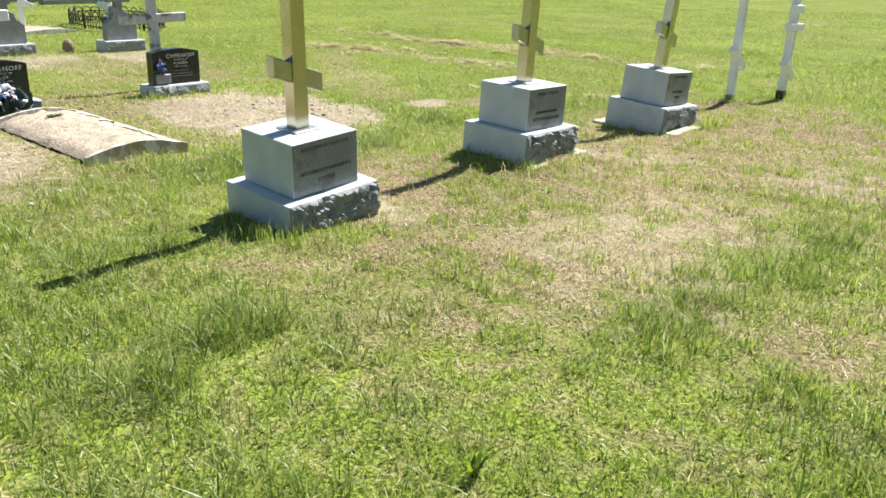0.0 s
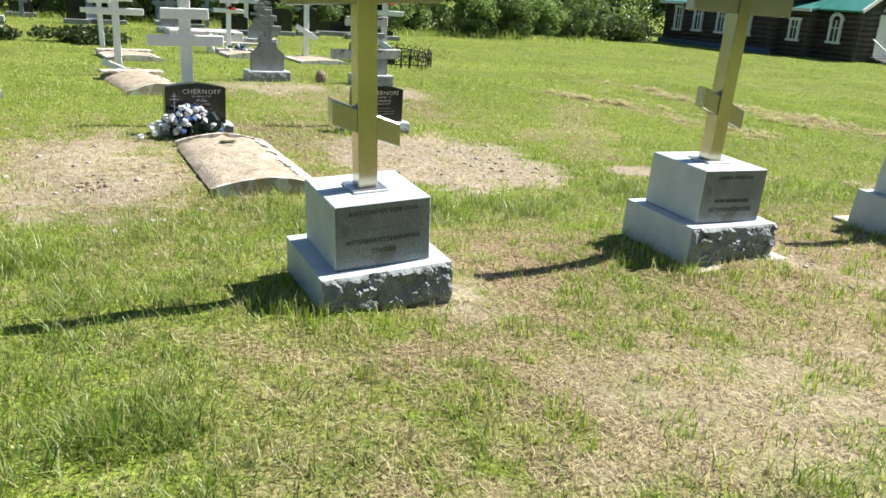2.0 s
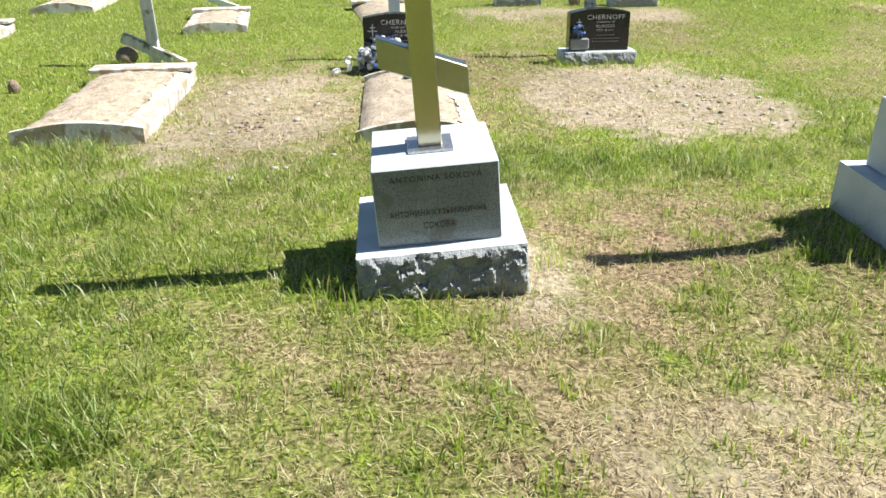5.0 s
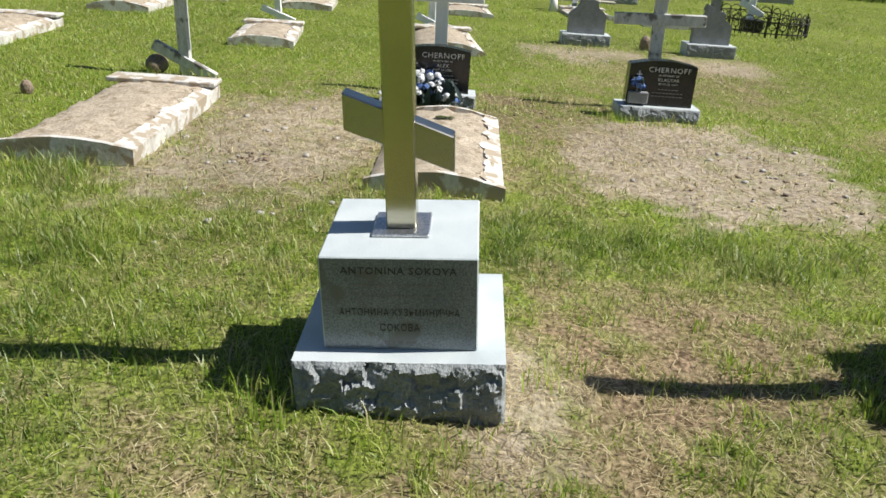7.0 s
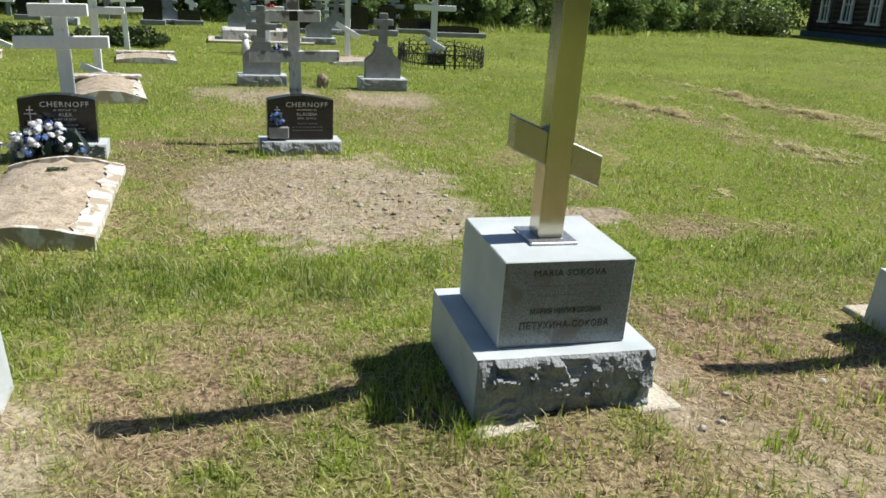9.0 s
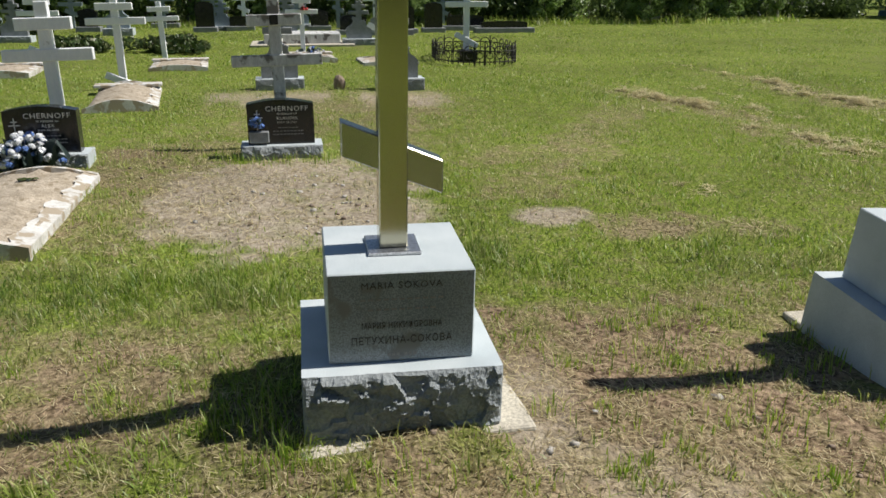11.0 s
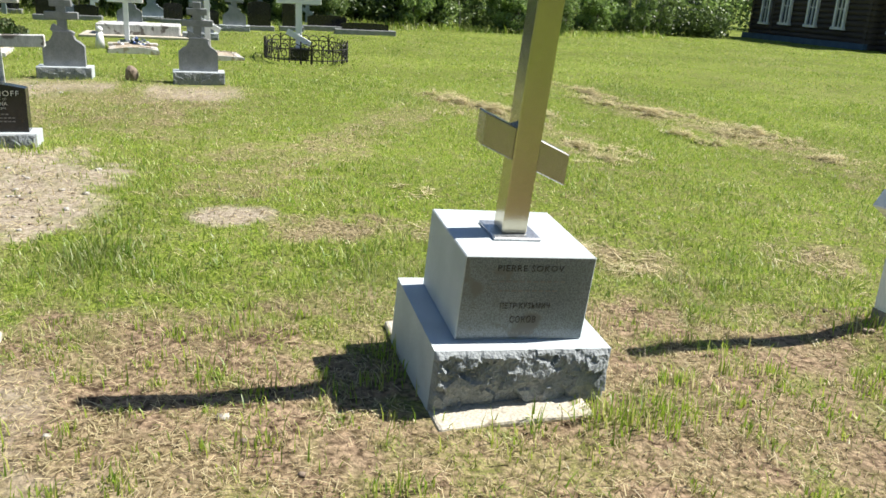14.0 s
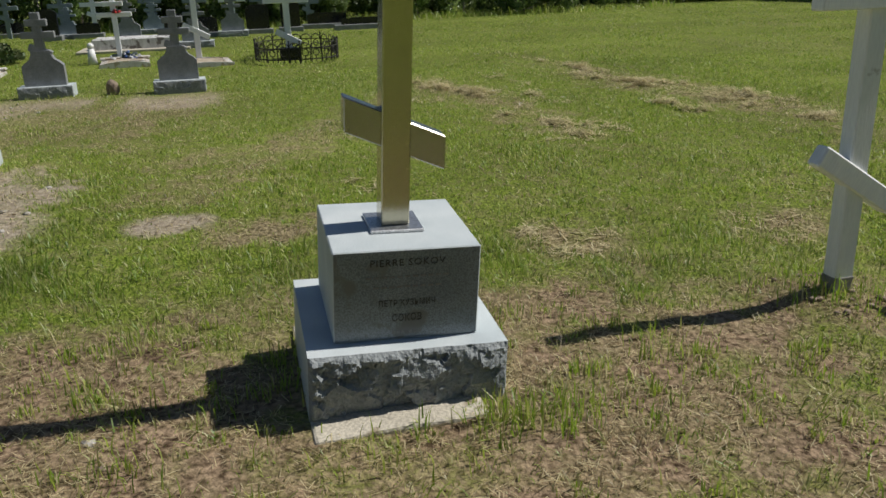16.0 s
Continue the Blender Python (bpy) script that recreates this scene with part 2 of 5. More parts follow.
def ground_material():
    m = bpy.data.materials.new("grassy_ground")
    m.use_nodes = True
    N, L = m.node_tree.nodes, m.node_tree.links
    b = N["Principled BSDF"]
    tc = N.new("ShaderNodeTexCoord")

    def noise_ramp(scale, c0, c1, p0, p1, detail=6):
        n, r = N.new("ShaderNodeTexNoise"), N.new("ShaderNodeValToRGB")
        n.inputs["Scale"].default_value, n.inputs["Detail"].default_value = scale, detail
        L.new(tc.outputs["Object"], n.inputs[0]), L.new(n.outputs[0], r.inputs[0])
        r.color_ramp.elements[0].position, r.color_ramp.elements[0].color = p0, (*c0, 1)
        r.color_ramp.elements[1].position, r.color_ramp.elements[1].color = p1, (*c1, 1)
        return r.outputs[0], n.outputs[0]

    def mix(f, a, c, kind="MIX"):
        x = N.new("ShaderNodeMix")
        x.data_type, x.blend_type = "RGBA", kind
        if not isinstance(f, float):
            L.new(f, x.inputs[0])
        else:
            x.inputs[0].default_value = f
        L.new(a, x.inputs[6]), L.new(c, x.inputs[7])
        return x.outputs[2]

    green, fine = noise_ramp(60, (0.048, 0.072, 0.012), (0.25, 0.315, 0.05), 0.36, 0.64, 10)
    straw, _ = noise_ramp(42, (0.08, 0.057, 0.03), (0.43, 0.35, 0.215), 0.37, 0.64, 10)
    soil, _ = noise_ramp(26, (0.25, 0.205, 0.15), (0.49, 0.425, 0.33), 0.34, 0.66, 10)
    brown, _ = noise_ramp(34, (0.060, 0.038, 0.023), (0.37, 0.27, 0.18), 0.36, 0.64, 10)
    thatch, _ = noise_ramp(7, (0, 0, 0), (1, 1, 1), 0.46, 0.60, 9)
    wide, _ = noise_ramp(0.5, (0.78, 0.78, 0.78), (1.08, 1.08, 1.08), 0.35, 0.65, 4)
    dry, bare, earth = (N.new("ShaderNodeAttribute") for _ in range(3))
    dry.attribute_name, bare.attribute_name, earth.attribute_name = "dry", "bare", "earth"
    ad = N.new("ShaderNodeMath")
    ad.operation, ad.use_clamp = "MULTIPLY_ADD", True
    L.new(thatch, ad.inputs[0]), L.new(dry.outputs["Fac"], ad.inputs[2])
    ad.inputs[1].default_value = 0.35
    sub = N.new("ShaderNodeMath")
    sub.operation, sub.use_clamp = "SUBTRACT", True
    L.new(ad.outputs[0], sub.inputs[0])
    sub.inputs[1].default_value = 0.1
    col = mix(sub.outputs[0], green, straw)
    col = mix(earth.outputs["Fac"], col, brown)
    col = mix(bare.outputs["Fac"], col, soil)
    col = mix(1.0, col, wide, "MULTIPLY")
    L.new(col, b.inputs["Base Color"])
    b.inputs["Roughness"].default_value = 0.95
    b.inputs["Specular IOR Level"].default_value = 0.1
    bp = N.new("ShaderNodeBump")
    bp.inputs["Strength"].default_value, bp.inputs["Distance"].default_value = 0.7, 0.02
    L.new(fine, bp.inputs["Height"]), L.new(bp.outputs[0], b.inputs["Normal"])
    return m


GROUND = ground_material()


# ---- helpers for building ----
def box(bm, sx, sy, sz, at=(0, 0, 0), bevel=0.0, turn=None, segments=1):
    """A box with its foot's centre at at."""
    m = Matrix.Translation(at) @ (turn or Matrix()) @ Matrix.Translation((0, 0, sz / 2)) @ Matrix.Diagonal((sx, sy, sz, 1))
    made = bmesh.ops.create_cube(bm, size=1, matrix=m)["verts"]
    if bevel:
        edges = list({e for v in made for e in v.link_edges})
        bmesh.ops.bevel(bm, geom=edges, offset=bevel, segments=segments, affect="EDGES", profile=0.5)
    return bm


def tube(bm, a, b, r0, r1=None, sides=8):
    a, b = Vector(a), Vector(b)
    d = b - a
    m = Matrix.Translation((a + b) / 2) @ d.to_track_quat("Z", "Y").to_matrix().to_4x4()
    bmesh.ops.create_cone(bm, cap_ends=True, segments=sides, radius1=r0, radius2=r0 if r1 is None else r1, depth=d.length, matrix=m)
    return bm


def mesh_of(bm, name, material, smooth=False):
    me = bpy.data.meshes.new(name)
    bmesh.ops.recalc_face_normals(bm, faces=bm.faces)
    if smooth:
        for f in bm.faces:
            f.smooth = True
    bm.to_mesh(me)
    bm.free()
    me.materials.append(material)
    return me


def part(name, bm, material, parent, label="", at=None, smooth=False):
    ob = new(name, bm if isinstance(bm, bpy.types.Mesh) else mesh_of(bm, name, material, smooth))
    ob.parent = parent
    if at is not None:
        ob.matrix_basis = at
    if label:
        ob["label"] = label
    return ob


def thing(name, m, label, category, group="", kind=""):
    ob = new(name)
    ob.empty_display_size = 0.2
    ob.matrix_basis = m
    return tagged(ob, label, category, group, kind)


def np_mesh(name, verts, faces, material, attrs=None):
    """A mesh of many alike faces from arrays (n, 3) and (m, 3 or 4)."""
    me = bpy.data.meshes.new(name)
    verts, faces = np.asarray(verts, np.float32), np.asarray(faces, np.int32)
    k = faces.shape[1]
    me.vertices.add(len(verts)), me.loops.add(faces.size), me.polygons.add(len(faces))
    me.vertices.foreach_set("co", verts.ravel())
    me.loops.foreach_set("vertex_index", faces.ravel())
    me.polygons.foreach_set("loop_start", np.arange(0, faces.size, k, dtype=np.int32))
    for key, values in (attrs or {}).items():
        me.attributes.new(key, "FLOAT", "POINT").data.foreach_set("value", np.asarray(values, np.float32))
    me.update(calc_edges=True)
    me.materials.append(material)
    return me


def lettering(name, text, size, parent, at, material, label="", width=None):
    """Flat raised letters, centred, that stand in the plane of at's x and y."""
    cu = bpy.data.curves.new(name, "FONT")
    cu.body, cu.size, cu.align_x, cu.align_y, cu.extrude, cu.resolution_u = text, size, "CENTER", "CENTER", 0.0008, 2
    cu.space_character = 1.12
    tmp = bpy.data.objects.new(name, cu)
    me = bpy.data.meshes.new_from_object(tmp)
    bpy.data.objects.remove(tmp)
    me.materials.clear()
    me.materials.append(material)
    if width and len(me.vertices):
        xs = [v.co.x for v in me.vertices]
        k = width / (max(xs) - min(xs))
        me.transform(Matrix.Diagonal((k, 1, 1, 1)))
    ob = new(name, me)
    ob.parent, ob.matrix_basis = parent, at
    if label:
        ob["label"] = label
    return ob


LATTICE = np.random.RandomState(7).rand(64, 64)


def vnoise(x, y, size, shift=0.0):
    """Smooth noise from 0 to 1 with cells of that size."""
    u, v = np.asarray(x, float) / size + shift * 7.3 + 500, np.asarray(y, float) / size + shift * 3.1 + 500
    i, j = np.floor(u).astype(int), np.floor(v).astype(int)
    f, g = u - i, v - j
    f, g = f * f * (3 - 2 * f), g * g * (3 - 2 * g)
    a, b, c, d = (LATTICE[(i + p) % 64, (j + q) % 64] for p, q in ((0, 0), (1, 0), (0, 1), (1, 1)))
    return a * (1 - f) * (1 - g) + b * f * (1 - g) + c * (1 - f) * g + d * f * g


def rags(x, y):
    """The raggedness that all blots share."""
    return vnoise(x, y, 0.25, 1) + vnoise(x, y, 0.07, 2) - 1


def blot(x, y, cx, cy, rx, ry, turn=0.0, soft=0.35, rag=0.35, ragged=None):
    """1 inside a ragged ellipse, 0 outside it."""
    c, s = math.cos(radians(turn)), math.sin(radians(turn))
    u, v = (c * (x - cx) + s * (y - cy)) / rx, (-s * (x - cx) + c * (y - cy)) / ry
    out = np.zeros(np.shape(u))
    near = np.maximum(np.abs(u), np.abs(v)) < 1 + soft / 2 + rag
    ragged = rags(x, y) if ragged is None else ragged
    d = (np.abs(u[near]) ** 2.6 + np.abs(v[near]) ** 2.6) ** (1 / 2.6) + rag * ragged[near]
    out[near] = np.clip((1 + soft / 2 - d) / soft, 0, 1)
    return out


def bare_at(x, y):
    """How much of the pale sandy soil lies open."""
    x, y = np.asarray(x, float), np.asarray(y, float)
    ragged = rags(x, y)
    b = blot(x, y, -6.85, 4.28, 1.25, 0.92, 10, 0.25)
    for k, cx, cy, rx, ry, turn, soft, rag in ((0.75, -6.5, 1.25, 1.35, 0.62, 0, 0.5, 0.6), (1.0, -6.26, 6.05, 0.22, 0.24, 0, 0.4, 0.35), (0.9, -12.0, 3.5, 0.6, 0.75, 0, 0.4, 0.35), (0.9, -11.9, 5.25, 0.7, 0.6, 0, 0.4, 0.35),
                                             (0.75, -3.42, 3.12, 0.40, 0.17, 0, 0.7, 0.6), (0.7, -3.70, 5.45, 0.35, 0.14, 0, 0.7, 0.6), (0.42, -1.95, 4.05, 0.6, 0.9, 10, 0.9, 0.9), (0.5, -1.9, 6.3, 0.35, 0.45, 0, 0.8, 0.8), (0.5, -3.1, 5.85, 0.3, 0.3, 0, 0.8, 0.8)):
        b = np.maximum(b, k * blot(x, y, cx, cy, rx, ry, turn, soft, rag, ragged))
    return np.clip(b * (0.55 + 0.9 * vnoise(x, y, 0.09, 3)), 0, 1)


def earth_at(x, y):
    """How much of the brown earth lies open along the monuments."""
    x, y = np.asarray(x, float), np.asarray(y, float)
    ragged = rags(x, y)
    b = 0.8 * blot(x, y, -4.3, 9.1, 0.35, 0.35, 0, 0.5, 0.35)
    for k, cx, cy, rx, ry, turn in ((0.85, -4.05, 6.05, 0.72, 0.80, 0), (0.8, -3.65, 8.0, 0.75, 0.75, 0), (0.65, -3.35, 6.85, 0.6, 0.8, 0), (0.7, -4.45, 7.95, 0.3, 0.35, 0), (0.5, -2.9, 6.4, 0.9, 1.3, 10), (0.65, -3.95, 3.60, 0.55, 0.55, 10),
                                    (0.35, -3.05, 3.2, 0.4, 0.5, 0), (0.7, -2.9, 8.3, 0.8, 0.9, 0), (0.4, -3.2, 5.1, 0.6, 0.7, 0), (0.7, -0.63, 3.53, 0.22, 0.30, 0), (0.6, -5.9, 1.5, 0.12, 0.16, 0), (0.5, -8.5, 2.85, 0.2, 0.4, 0)):
        b = np.maximum(b, k * blot(x, y, cx, cy, rx, ry, turn, 0.9, 0.9, ragged))
    return np.clip(b * (0.35 + 1.2 * vnoise(x, y, 0.13, 33)) * (0.6 + 0.8 * vnoise(x, y, 0.05, 34)), 0, 1)


def deep_at(x, y):
    """How deep a green the living grass has."""
    u, v = 0.98 * x + 0.19 * y, -0.19 * x + 0.98 * y
    wide = np.clip((vnoise(u * 0.5, v, 0.75, 35) - 0.45) * 2.8, 0, 1) * 0.55 + np.clip((vnoise(x, y, 0.28, 36) - 0.5) * 2.6, 0, 1) * 0.45
    return np.clip(0.60 * wide + 0.7 * lush_at(x, y), 0, 1)


def lush_at(x, y):
    """Where the grass stays green and grows longer."""
    x, y = np.asarray(x, float), np.asarray(y, float)
    ragged = rags(x, y)
    g = blot(x, y, -3.1, 0.55, 2.3, 1.35, 0, 0.7, 0.6)
    for k, cx, cy, rx, ry, turn in ((0.9, -4.95, 3.3, 0.42, 1.3, 0), (0.8, -1.2, 3.6, 0.28, 1.6, 4), (0.6, 0.2, 4.0, 0.7, 3.0, 0), (0.7, -5.6, 5.6, 0.7, 0.5, 20), (0.5, -5.3, 7.3, 0.5, 0.8, 0)):
        g = np.maximum(g, k * blot(x, y, cx, cy, rx, ry, turn, 0.8, 0.8, ragged))
    return g


def dry_at(x, y):
    """How much of the grass is dead straw."""
    x, y = np.asarray(x, float), np.asarray(y, float)
    ragged = rags(x, y)
    d = 0.62 * blot(x, y, -2.35, 4.0, 0.95, 2.2, 14, 0.7, 1.0)
    for k, cx, cy, rx, ry, turn, soft, rag in ((0.5, -1.6, 7.4, 1.6, 2.5, 0, 1.0, 0.9), (0.45, -2.6, 5.0, 1.3, 2.8, 8, 1.0, 1.2), (0.66, -2.5, 8.5, 1.3, 1.5, 0, 1.0, 1.0), (0.8, -3.75, 6.0, 1.0, 1.1, 0, 0.9, 0.8), (0.7, -3.8, 8.0, 0.9, 0.9, 0, 0.9, 0.9),
                                             (0.65, -4.0, 3.8, 0.8, 0.65, 12, 0.9, 0.9), (0.5, -6.3, 1.4, 2.0, 1.1, 0, 0.9, 0.8), (0.6, -7.4, 3.2, 1.6, 0.7, 0, 0.9, 0.8), (0.75, -5.3, 1.32, 0.14, 0.35, 0, 0.7, 0.7), (0.55, -2.9, 2.1, 0.4, 0.35, 0, 0.9, 0.9),
                                             (0.45, -9.0, 7.0, 2.2, 0.35, -25, 0.9, 0.9), (0.5, -10.5, 4.4, 1.6, 1.2, 0, 1.0, 0.9), (0.5, -10.8, 11.2, 3.2, 0.5, 10, 0.9, 1.0), (0.5, -10.6, 8.9, 2.0, 0.4, 12, 0.9, 1.0),
                                             (0.7, -6.0, 6.72, 0.22, 0.42, 0, 0.8, 0.8), (0.7, -5.87, 7.26, 0.2, 0.25, 0, 0.8, 0.8), (0.7, -5.4, 8.3, 0.22, 0.30, 0, 0.8, 0.8), (0.7, -5.39, 9.55, 0.25, 0.22, 0, 0.8, 0.8),
                                             (0.4, -7.2, 6.16, 0.5, 0.3, 0, 1.0, 1.2), (0.4, -8.16, 5.97, 0.4, 0.35, 0, 1.0, 1.2), (0.6, -8.4, 2.75, 0.25, 0.45, 0, 0.8, 0.8)):
        d = np.maximum(d, k * blot(x, y, cx, cy, rx, ry, turn, soft, rag, ragged))
    mottle = 0.5 * np.clip((vnoise(x, y, 0.8, 4) - 0.45) * 2.2, 0, 1) + 0.5 * np.clip((vnoise(x, y, 0.2, 5) - 0.5) * 2.0, 0, 1)
    u, v = 0.98 * x + 0.19 * y, -0.19 * x + 0.98 * y
    streak = np.clip((vnoise(u * 0.30, v, 0.42, 24) - 0.52) * 2.6, 0, 1) * np.clip((vnoise(u * 0.5, v, 1.7, 25) - 0.35) * 2.5, 0, 1)
    near = np.clip((np.asarray(x) + 11) / 6, 0.35, 1)
    return np.clip(d * (0.5 + vnoise(x, y, 0.16, 6)) + 0.36 * mottle * near + 0.28 * streak, 0, 1) * (1 - 0.65 * lush_at(x, y))


def height_at(x, y):
    """The ground's small unevenness."""
    rise = 0.07 * np.exp(-((x + 3.85) ** 2 + (y - 4.95) ** 2) / 0.8) + 0.02 * np.exp(-((x + 3.5) ** 2 + (y - 2.66) ** 2) / 0.8) + 0.065 * np.exp(-((x + 4.3) ** 2 + (y - 9.12) ** 2) / 0.10)
    return rise + 0.035 * (vnoise(x, y, 1.3, 8) - 0.5) + 0.018 * (vnoise(x, y, 0.3, 9) - 0.5) + 0.012 * (vnoise(x, y, 0.1, 10) - 0.5)


# ---- ground: one sheet to the horizon ----
def spaced(lo, hi, step, far, grow=1.22):
    mid = list(np.arange(lo, hi + step / 2, step))
    s, left, right = step, [], []
    while (left[-1] if left else lo) > -far:
        s *= grow
        left.append((left[-1] if left else lo) - s)
    s = step
    while (right[-1] if right else hi) < far:
        s *= grow
        right.append((right[-1] if right else hi) + s)
    return np.array(left[::-1] + mid + right)


gx, gy = spaced(-9.0, 0.6, 0.055, 900), spaced(-1.5, 11.0, 0.055, 900)
GX, GY = np.meshgrid(gx, gy, indexing="ij")
fade = np.clip(1.5 - np.hypot(GX + 4, GY - 4) / 60, 0, 1)
GZ = height_at(GX, GY) * fade - 0.012
gi = np.arange(GX.size).reshape(GX.shape)
gf = np.stack([gi[:-1, :-1], gi[1:, :-1], gi[1:, 1:], gi[:-1, 1:]], -1).reshape(-1, 4)
ground = new("ground", np_mesh("ground", np.stack([GX, GY, GZ], -1).reshape(-1, 3), gf, GROUND,
             {"dry": dry_at(GX, GY).ravel() * fade.ravel(), "bare": bare_at(GX, GY).ravel() * fade.ravel(), "earth": earth_at(GX, GY).ravel() * fade.ravel()}))
for p in ground.data.polygons:
    p.use_smooth = True
tagged(ground, "mown grassy graveyard ground with dry straw and bare soil", "ground", kind="structure")


# ---- the three granite monuments with steel crosses ----
def rock_face(w, d, h, seed, relief=0.032):
    """A granite base: sawn top, back and sides, its front split rough."""
    bm = bmesh.new()
    nx, nz = 110, 36
    rows, back = [], []
    for k in range(nz + 1):
        row, far = [], []
        for i in range(nx + 1):
            y, z = -w / 2 + w * i / nx, h * k / nz
            up = k / nz
            chip = 0.0
            for q, share in ((Vector((y * 11, z * 14, seed * 3.1)), 1.15), (Vector((y * 27, z * 31, seed * 5.3)), 0.36)):
                c = noise.voronoi(q)[1][0]
                tilt = noise.noise_vector(c * 3.7)
                chip += share * (tilt.x * (q.x - c.x) + tilt.y * (q.y - c.y) + 0.45 * tilt.z)
            chip += 0.07 * noise.noise(Vector((y * 70, z * 70, seed)))
            bulge = 0.95 * (up / 0.6) ** 0.75 if up < 0.6 else 0.95 - 1.0 * (up - 0.6)
            edge = min(1, (0.15 + nz - k) / 1.6) * min(1, (0.15 + min(i, nx - i)) / 1.6)
            x = d / 2 + relief * (bulge + chip * (0.65 + 0.9 * up)) * edge
            jag = 0.006 * noise.noise(Vector((seed, y * 21, 3))) if k == nz else 0
            row.append(bm.verts.new((x - abs(jag), y, z)))
            far.append(bm.verts.new((-d / 2, y, z)) if k in (0, nz) or i in (0, nx) else None)
        rows.append(row), back.append(far)
    for k in range(nz):
        for i in range(nx):
            bm.faces.new((rows[k][i], rows[k][i + 1], rows[k + 1][i + 1], rows[k + 1][i])).material_index = 1
        for i in (0, nx):
            bm.faces.new((rows[k][i], rows[k + 1][i], back[k + 1][i], back[k][i]))
    for k in (0, nz):
        for i in range(nx):
            bm.faces.new((rows[k][i], rows[k][i + 1], back[k][i + 1], back[k][i]))
    rim = [back[0][i] for i in range(nx + 1)] + [back[k][nx] for k in range(1, nz)] + [back[nz][i] for i in range(nx, -1, -1)] + [back[k][0] for k in range(nz - 1, 0, -1)]
    bm.faces.new(rim)
    return bm


def face_at(x, y, z):
    """The pose of writing on a face that looks along +x."""
    return Matrix.Translation((x, y, z)) @ Matrix(((0, 0, 1, 0), (1, 0, 0, 0), (0, 1, 0, 0), (0, 0, 0, 1)))


def monument(x, y, top, yaw, lean, pitch, lines, seed, label):
    """lines: (text, size, width, height on the face, material)."""
    m = thing("cross_monument", Matrix.Translation((x, y, top)) @ Matrix.Rotation(radians(yaw), 4, "Z") @ Matrix.Rotation(radians(lean), 4, "X") @ Matrix.Rotation(radians(pitch), 4, "Y"),
              label, "grave monument", "granite monuments with steel crosses")
    part("base", rock_face(0.675, 0.625, 0.30, seed, 0.034), GRANITE, m, "rough split grey granite base", pose(0.006, 0.005, -0.30)).data.materials.append(GRANITE_ROUGH)
    part("die", box(bmesh.new(), 0.487, 0.493, 0.325, (0, 0, 0.002), 0.004), GRANITE, m, "sawn pale grey granite block", pose(0, 0.006, 0))
    die = m.children[-1].data
    die.materials.append(POLISHED)
    for p in die.polygons:
        p.material_index = int(p.normal.x > 0.9)
    part("base_plate", box(bmesh.new(), 0.19, 0.185, 0.012, (0, 0, 0.327), 0.003), PLATE, m, "flat steel plate")
    part("post", box(bmesh.new(), 0.098, 0.098, 1.38, (0, 0, 0.339), 0.004), STEEL, m, "brushed steel square post")
    for wide, z in ((0.76, 1.272), (0.37, 1.49)):
        part("crossbar", box(bmesh.new(), 0.075, wide, 0.12, (0, 0, -0.06), 0.004), STEEL_BAR, m, "brushed steel bar", pose(0, 0, z))
    bm = box(bmesh.new(), 0.075, 0.345, 0.118, (0, 0, -0.059), 0.004)
    for v in bm.verts:
        v.co.z -= v.co.y * 0.40
    part("footrest_bar", bm, STEEL_BAR, m, "slanted brushed steel bar", pose(0, 0, 0.655))
    for text, size, width, z, mat in lines:
        lettering("inscription", text, size, m, face_at(0.2445, 0.006, z - 0.004), mat, "engraved lettering", width)
    for z, n in ((0.232, 11), (0.196, 9)):
        bm = bmesh.new()
        for i in range(n):
            box(bm, 0.0012, 0.018, 0.007, (0, (i - (n - 1) / 2) * 0.026, 0))
        part("inscription", bm, FAINT, m, "worn engraved line", pose(0.2435, 0.006, z - 0.004))
    bm = bmesh.new()
    for i in (-3.4, -2.2, -1.0, 1.0, 2.2, 3.4):
        box(bm, 0.0012, 0.011, 0.011, (0, i * 0.013, 0))
    part("inscription", bm, FAINT, m, "worn engraved dates", pose(0.2435, 0.006, 0.022))
    return m


MON = ((-3.605, 2.684), (-3.859, 4.944), (-4.107, 7.201))
monument(*MON[0], 0.212, 4.8, 4.0, 3.2, [("ANTONINA SOKOVA", 0.034, 0.36, 0.285, INK), ("АНТОНИНА КУЗЬМИНИЧНА", 0.034, 0.38, 0.140, INK), ("СОКОВА", 0.036, 0.125, 0.085, INK)], 1,
         "pale granite grave monument with a tall brushed steel cross")
monument(*MON[1], 0.284, 4.8, -0.5, 2.1, [("MARIA SOKOVA", 0.034, 0.27, 0.285, INK), ("МАРИЯ НИКИФОРОВНА", 0.031, 0.27, 0.140, INK), ("ПЕТУХИНА-СОКОВА", 0.038, 0.34, 0.085, INK)], 2,
         "pale granite grave monument with a tall brushed steel cross")
monument(*MON[2], 0.230, 4.5, -2.9, 3.9, [("PIERRE SOKOV", 0.034, 0.25, 0.285, INK), ("ПЕТР КУЗЬМИЧ", 0.031, 0.19, 0.140, INK), ("СОКОВ", 0.036, 0.10, 0.085, INK)], 3,
         "pale granite grave monument with a tall brushed steel cross")


